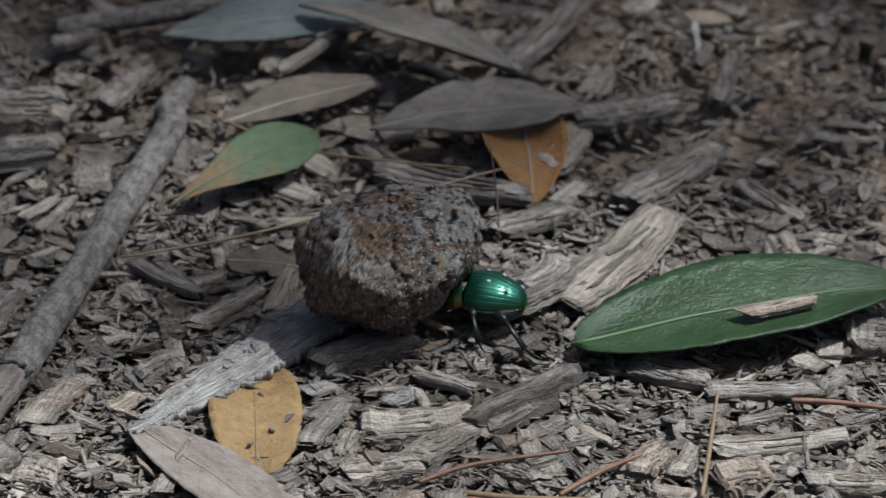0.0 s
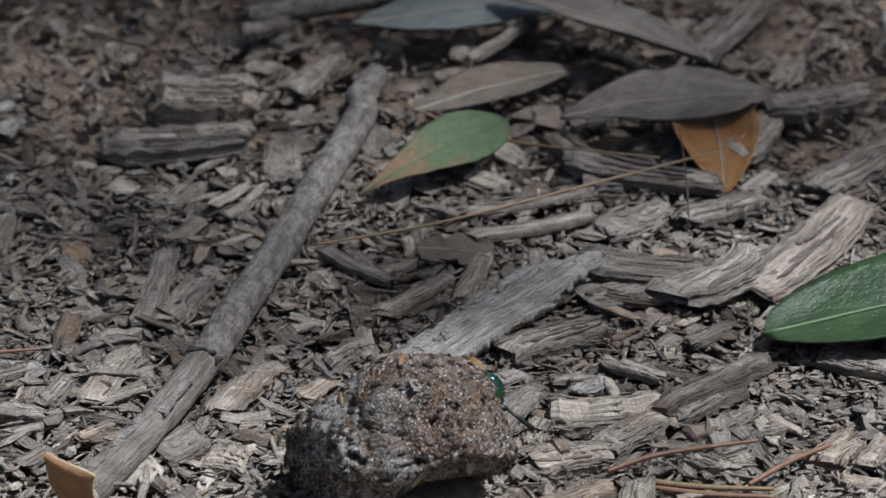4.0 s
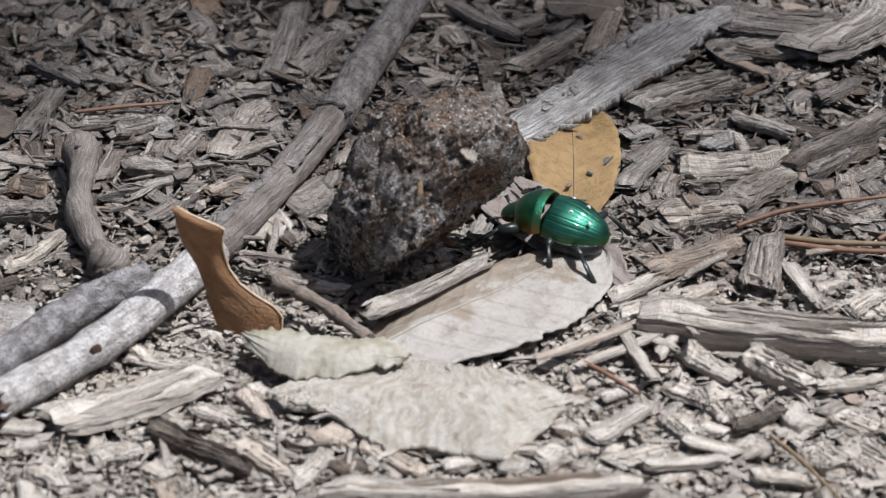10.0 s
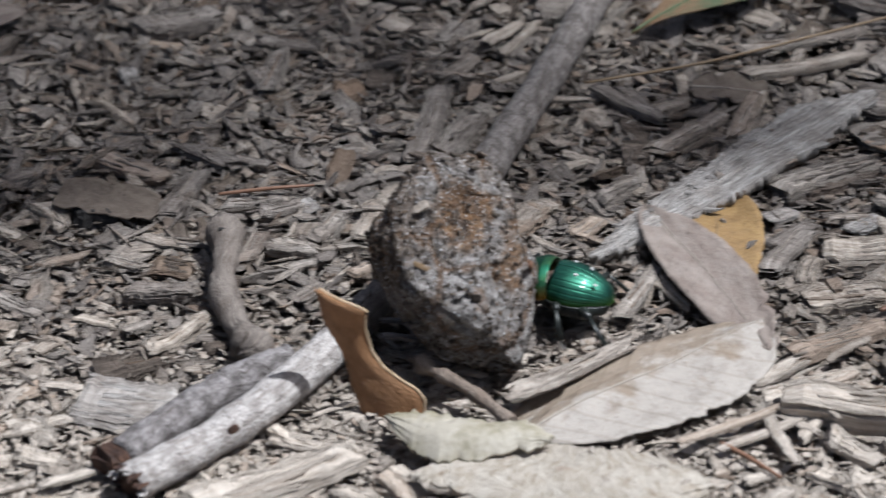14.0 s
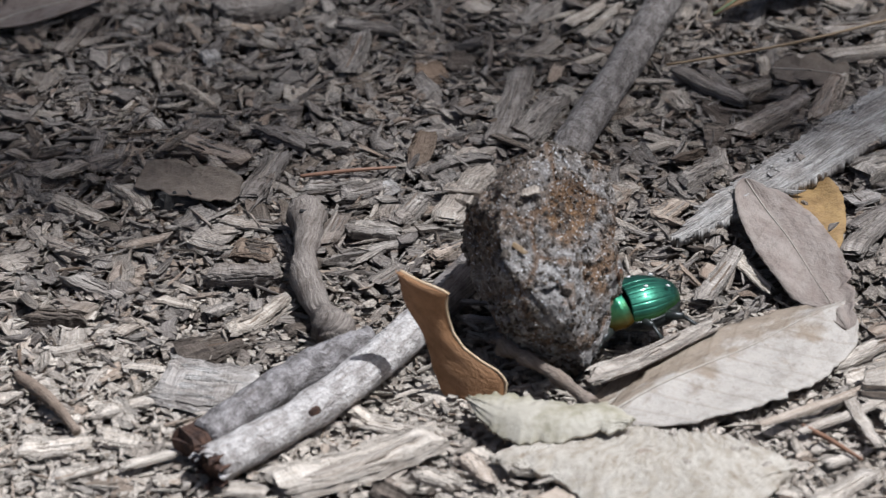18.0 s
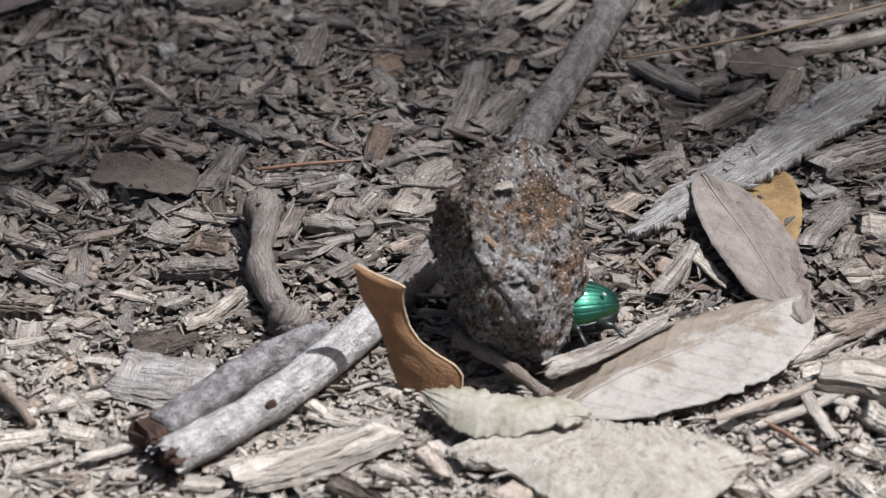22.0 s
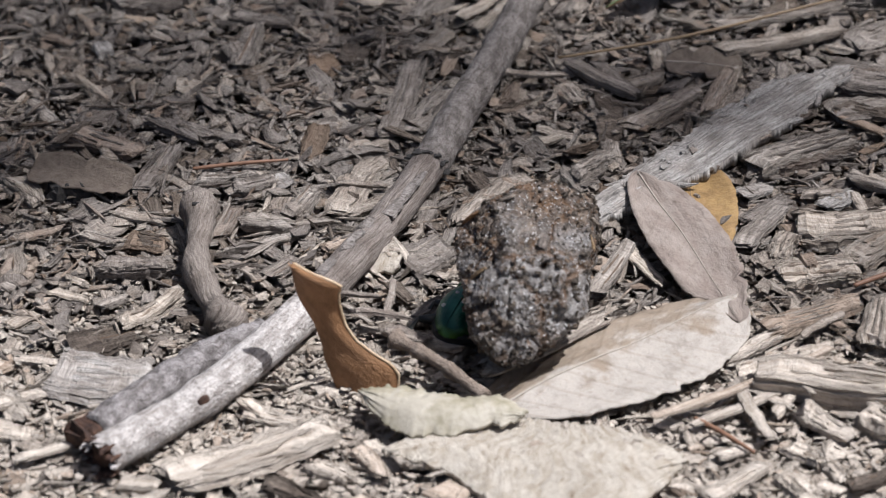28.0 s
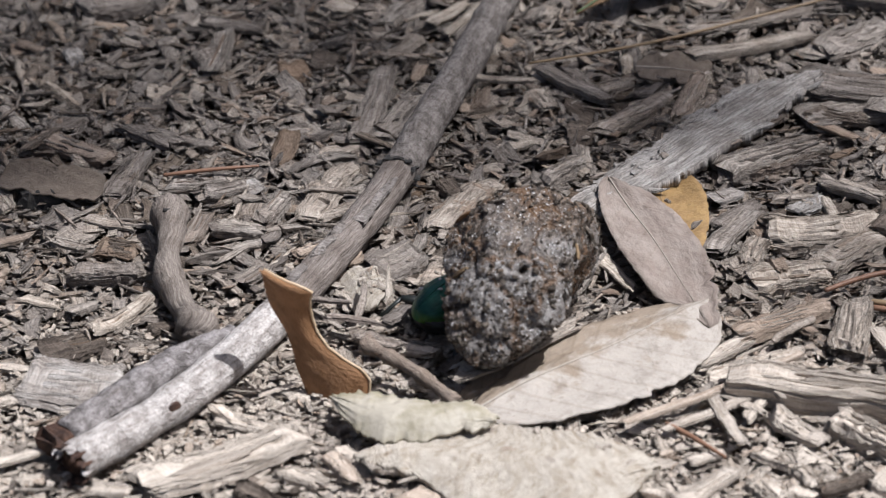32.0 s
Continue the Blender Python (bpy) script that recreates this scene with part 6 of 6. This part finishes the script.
def motions():
    walk(BALL, rolled([
        (0.0, 43.7, 50.8, 14, (0.75, 0.6, -0.1), (0.1, -0.1, -1)),
        (0.5, 32.8, 48.6, 15, (0.45, 0.45, 0.7), (0.7, 0.2, -0.6)),
        (1.0, 27.6, 41.3, 17, (0.3, 0.2, 0.93), (0.95, 0, -0.3)),
        (1.5, 29.4, 42.3, 17, (0.3, 0.0, 0.95), (0.95, 0, -0.3)),
        (1.8, 27.1, 38.5, 17, (0.2, -0.15, 0.95), (0.97, 0.05, -0.2)),
        (2.0, 18.2, 24.0, 15.2, (-0.42, -0.3, 0.85), (0.75, 0.4, 0.5)),
        (2.2, 9.2, 12.7, 14, (-0.8, -0.55, -0.05), (0, 0.8, 0.6)),
        (2.5, 15.3, 0.7, 11.2, (-0.95, -0.3, -0.05), (0, 0.3, 1)),
        (4.5, 12.8, -3.1, 11.2, (-0.98, -0.15, 0.0), (-0.05, 0.05, 1)),
        (5.0, 12.9, -7.5, 11.2, (-0.98, -0.15, 0.0), (-0.05, 0, 1)),
        (6.0, 12.4, -8.7, 11.2, (-0.98, -0.15, 0.0), (-0.05, 0, 1)),
        (7.0, 8.9, -10.7, 11.2, (-0.98, -0.15, 0.0), (-0.08, 0, 1)),
        (8.0, 6.0, -11.9, 11.2, (-0.97, -0.18, -0.06), (-0.08, 0, 1)),
        (9.0, 0.7, -15.5, 14, (-0.85, -0.2, -0.4), (-0.4, 0.1, 0.9)),
        (9.5, -1.5, -11.0, 15, (-0.82, -0.25, -0.5), (-0.6, 0.15, 0.78)),
        (10.0, -4.0, -7.1, 17, (-0.8, -0.25, -0.54), (-0.6, 0.45, 0.65)),
        (11.0, -4.4, -7.1, 17, (-0.72, -0.3, -0.6), (-0.65, 0.5, 0.55)),
        (11.5, -7.4, -7.3, 17, (-0.45, -0.38, -0.78), (-0.8, 0.5, 0.3)),
        (12.0, -4.5, -8.6, 17, (-0.3, -0.5, -0.75), (-0.8, 0.45, 0.35)),
        (12.5, -13.2, -7.5, 17, (0.15, -0.35, -0.9), (-0.85, 0.5, -0.1)),
        (13.0, -16.1, -8.4, 17, (0.22, -0.32, -0.92), (-0.85, 0.5, -0.2)),
        (14.0, -20.1, -7.1, 16, (0.2, -0.56, -0.8), (-0.85, 0.5, -0.2)),
        (15.0, -19.6, -8.6, 16, (0.12, -0.58, -0.8), (-0.85, 0.5, -0.15)),
        (15.5, -20.0, -8.2, 16, (0.08, -0.6, -0.79), (-0.85, 0.5, -0.1)),
        (18.0, -18.7, -9.6, 16, (-0.02, -0.6, -0.79), (-0.85, 0.5, -0.05)),
        (19.0, -16.8, -9.8, 16, (-0.04, -0.6, -0.79), (-0.85, 0.5, 0)),
        (20.0, -16.5, -11.0, 16, (-0.06, -0.6, -0.79), (-0.85, 0.5, 0)),
        (21.5, -19.0, -10.6, 16, (-0.08, -0.6, -0.79), (-0.85, 0.5, 0)),
        (22.0, -17.1, -10.6, 16, (-0.08, -0.63, -0.75), (-0.85, 0.5, 0)),
        (22.5, -14.0, -12.3, 16, (0.0, -0.6, -0.75), (-0.87, 0.45, 0)),
        (22.8, -8.5, -13.9, 15, (-0.2, -0.88, -0.35), (-0.87, 0.3, 0.3)),
        (23.0, -3.6, -9.6, 13.5, (-0.25, -0.95, 0.04), (-0.66, 0.2, 0.7)),
        (24.0, -4.2, -10.4, 13.5, (-0.25, -0.95, 0.04), (-0.66, 0.2, 0.7)),
        (25.5, -4.2, -10.1, 13.5, (-0.25, -0.95, 0.04), (-0.66, 0.2, 0.7)),
        (28.0, -4.0, -10.6, 13.5, (-0.28, -0.95, 0.04), (-0.66, 0.2, 0.7)),
        (30.0, -3.7, -10.8, 13.5, (-0.34, -0.93, 0.04), (-0.65, 0.24, 0.7)),
        (32.0, -1.5, -10.2, 13.5, (-0.42, -0.89, 0.04), (-0.63, 0.28, 0.7)),
    ]))
    for leg, x, side in LEGS:
        rest, lift = leg.matrix_basis.copy(), 1 if (x > 3) == (side > 0) or (abs(x) < 1 and side < 0) else -1
        walk(leg, [(t / 2, rest @ pose(0, 0, 0, side * lift * (3 if t % 2 else -3), 0, lift * side * (9 if t % 2 else -9))) for t in range(0, 65)])
    walk(LEAF_A, [(0.0, A_0), (9.2, A_0), (12.3, A_1), (13.4, A_1), (14.3, A_2), (32.0, A_2)])
    walk(LEAF_B, [(0.0, B_0), (9.0, B_0), (10.8, B_1), (32.0, B_1)])
    walk(SHOVED, [
        (0.0, at(-31.0, 6.0, 2.6, 6, 4, -40)),
        (22.5, at(-31.0, 6.0, 2.6, 6, 4, -40)),
        (23.0, at(-30.6, 6.4, 3.0, 14, 6, -40)),
        (25.5, at(-28.6, 5.2, 3.2, 16, 6, -44)),
        (28.0, at(-31.6, 12.4, 3.4, 14, 8, -36)),
        (29.0, at(-30.4, 9.6, 4.0, 24, 10, -44)),
        (30.0, at(-30.2, 9.0, 4.2, 26, 10, -48)),
        (31.0, at(-28.6, 6.6, 4.4, 30, 14, -56)),
        (32.0, at(-27.6, 5.4, 4.2, 26, 14, -62)),
    ])
    s_0 = STICK.matrix_basis.copy()
    pivot = Matrix.Translation(Vector((-50.4, -34.6, 0)) * MM)
    s_1 = Matrix.Translation((-0.0008, 0.0005, 0)) @ pivot @ pose(0, 0, 0, 0, 0, 0.4) @ pivot.inverted() @ s_0
    s_2 = Matrix.Translation((-0.0014, 0.0015, 0)) @ pivot @ pose(0, 0, 0, 0, 0, 1.8) @ pivot.inverted() @ s_0
    walk(STICK, [(0.0, s_0), (10.0, s_0), (12.5, s_1), (24.5, s_1), (27.5, s_2), (32.0, s_2)])
    walk(BEETLE, [
        (0.0, at(57.1, 53.0, 5, 0, 0, 160)),
        (0.5, at(51.8, 59.3, 5.5, 0, -5, 182)),
        (1.0, at(48.2, 58.8, 5.5, 0, -5, 208)),
        (1.5, at(47.3, 53.1, 5.5, 0, -5, 214)),
        (1.8, at(46.2, 54.9, 5.5, 0, -8, 214)),
        (2.0, at(41.4, 44.3, 5.5, 0, -14, 208)),
        (2.2, at(38.6, 45.9, 5.5, 0, 0, 208)),
        (2.5, at(31.5, 35.8, 5.5, 0, 0, 208)),
        (4.5, at(21.8, 14.1, 5.5, 0, 0, 196)),
        (5.0, at(21.6, 8.1, 5.5, 0, 0, 190)),
        (6.0, at(23.3, 14.2, 5.5, 0, 0, 184)),
        (7.0, at(30.1, 5.3, 5.5, 0, 0, 170)),
        (8.0, at(31.1, -0.8, 5.5, 0, -4, 180)),
        (9.0, at(25.9, -3.6, 5.5, 0, -4, 178)),
        (9.5, at(21.4, -2.8, 5.5, 0, -4, 168)),
        (10.0, at(17.9, -2.8, 6, 0, -8, 156)),
        (10.5, at(15.5, -2.6, 6, 0, -8, 154)),
        (11.0, at(14.9, -3.4, 6, 0, -6, 158)),
        (11.5, at(9.3, 0.1, 6, 0, -8, 154)),
        (12.0, at(10.6, -1.5, 6, 0, -2, 160)),
        (12.5, at(4.4, 4.8, 6, 0, -6, 154)),
        (13.0, at(3.4, 3.1, 6, 0, -6, 152)),
        (14.0, at(-3.1, 2.4, 6, 0, -6, 162)),
        (14.5, at(-2.1, 3.9, 6, 0, -2, 180)),
        (15.0, at(-1.6, 3.6, 6, 0, 0, 192)),
        (15.5, at(-3.0, 2.4, 6, 0, 0, 194)),
        (17.5, at(-3.3, -5.3, 6.0, 0, 0, 200)),
        (18.0, at(-5.3, -7.6, 6.0, 0, 0, 206)),
        (18.5, at(-5.8, -4.6, 6.0, 0, 0, 200)),
        (19.0, at(-5.5, -10.0, 6.0, 0, 0, 200)),
        (19.5, at(-6.7, -9.1, 6.0, 0, 0, 202)),
        (20.0, at(-5.7, -10.7, 6.0, 0, 0, 206)),
        (21.0, at(-7.4, -11.5, 6.0, 0, 0, 204)),
        (21.5, at(-7.8, -12.0, 6.0, 0, 0, 200)),
        (22.0, at(-8.2, -10.2, 6.0, 0, 0, 190)),
        (22.5, at(-8.7, -10.7, 6.0, 0, 0, 180)),
        (23.0, at(-7.1, -5.0, 4, 0, 0, 160)),
        (25.5, at(-11.9, -1.9, 4, 0, 0, 120)),
        (28.0, at(-13.1, -6.7, 3, 0, 0, 60)),
        (30.0, at(-12.5, -4.3, 3, 0, 0, 50)),
        (32.0, at(-11.3, -2.2, 3, 0, 0, 40)),
    ])


motions()
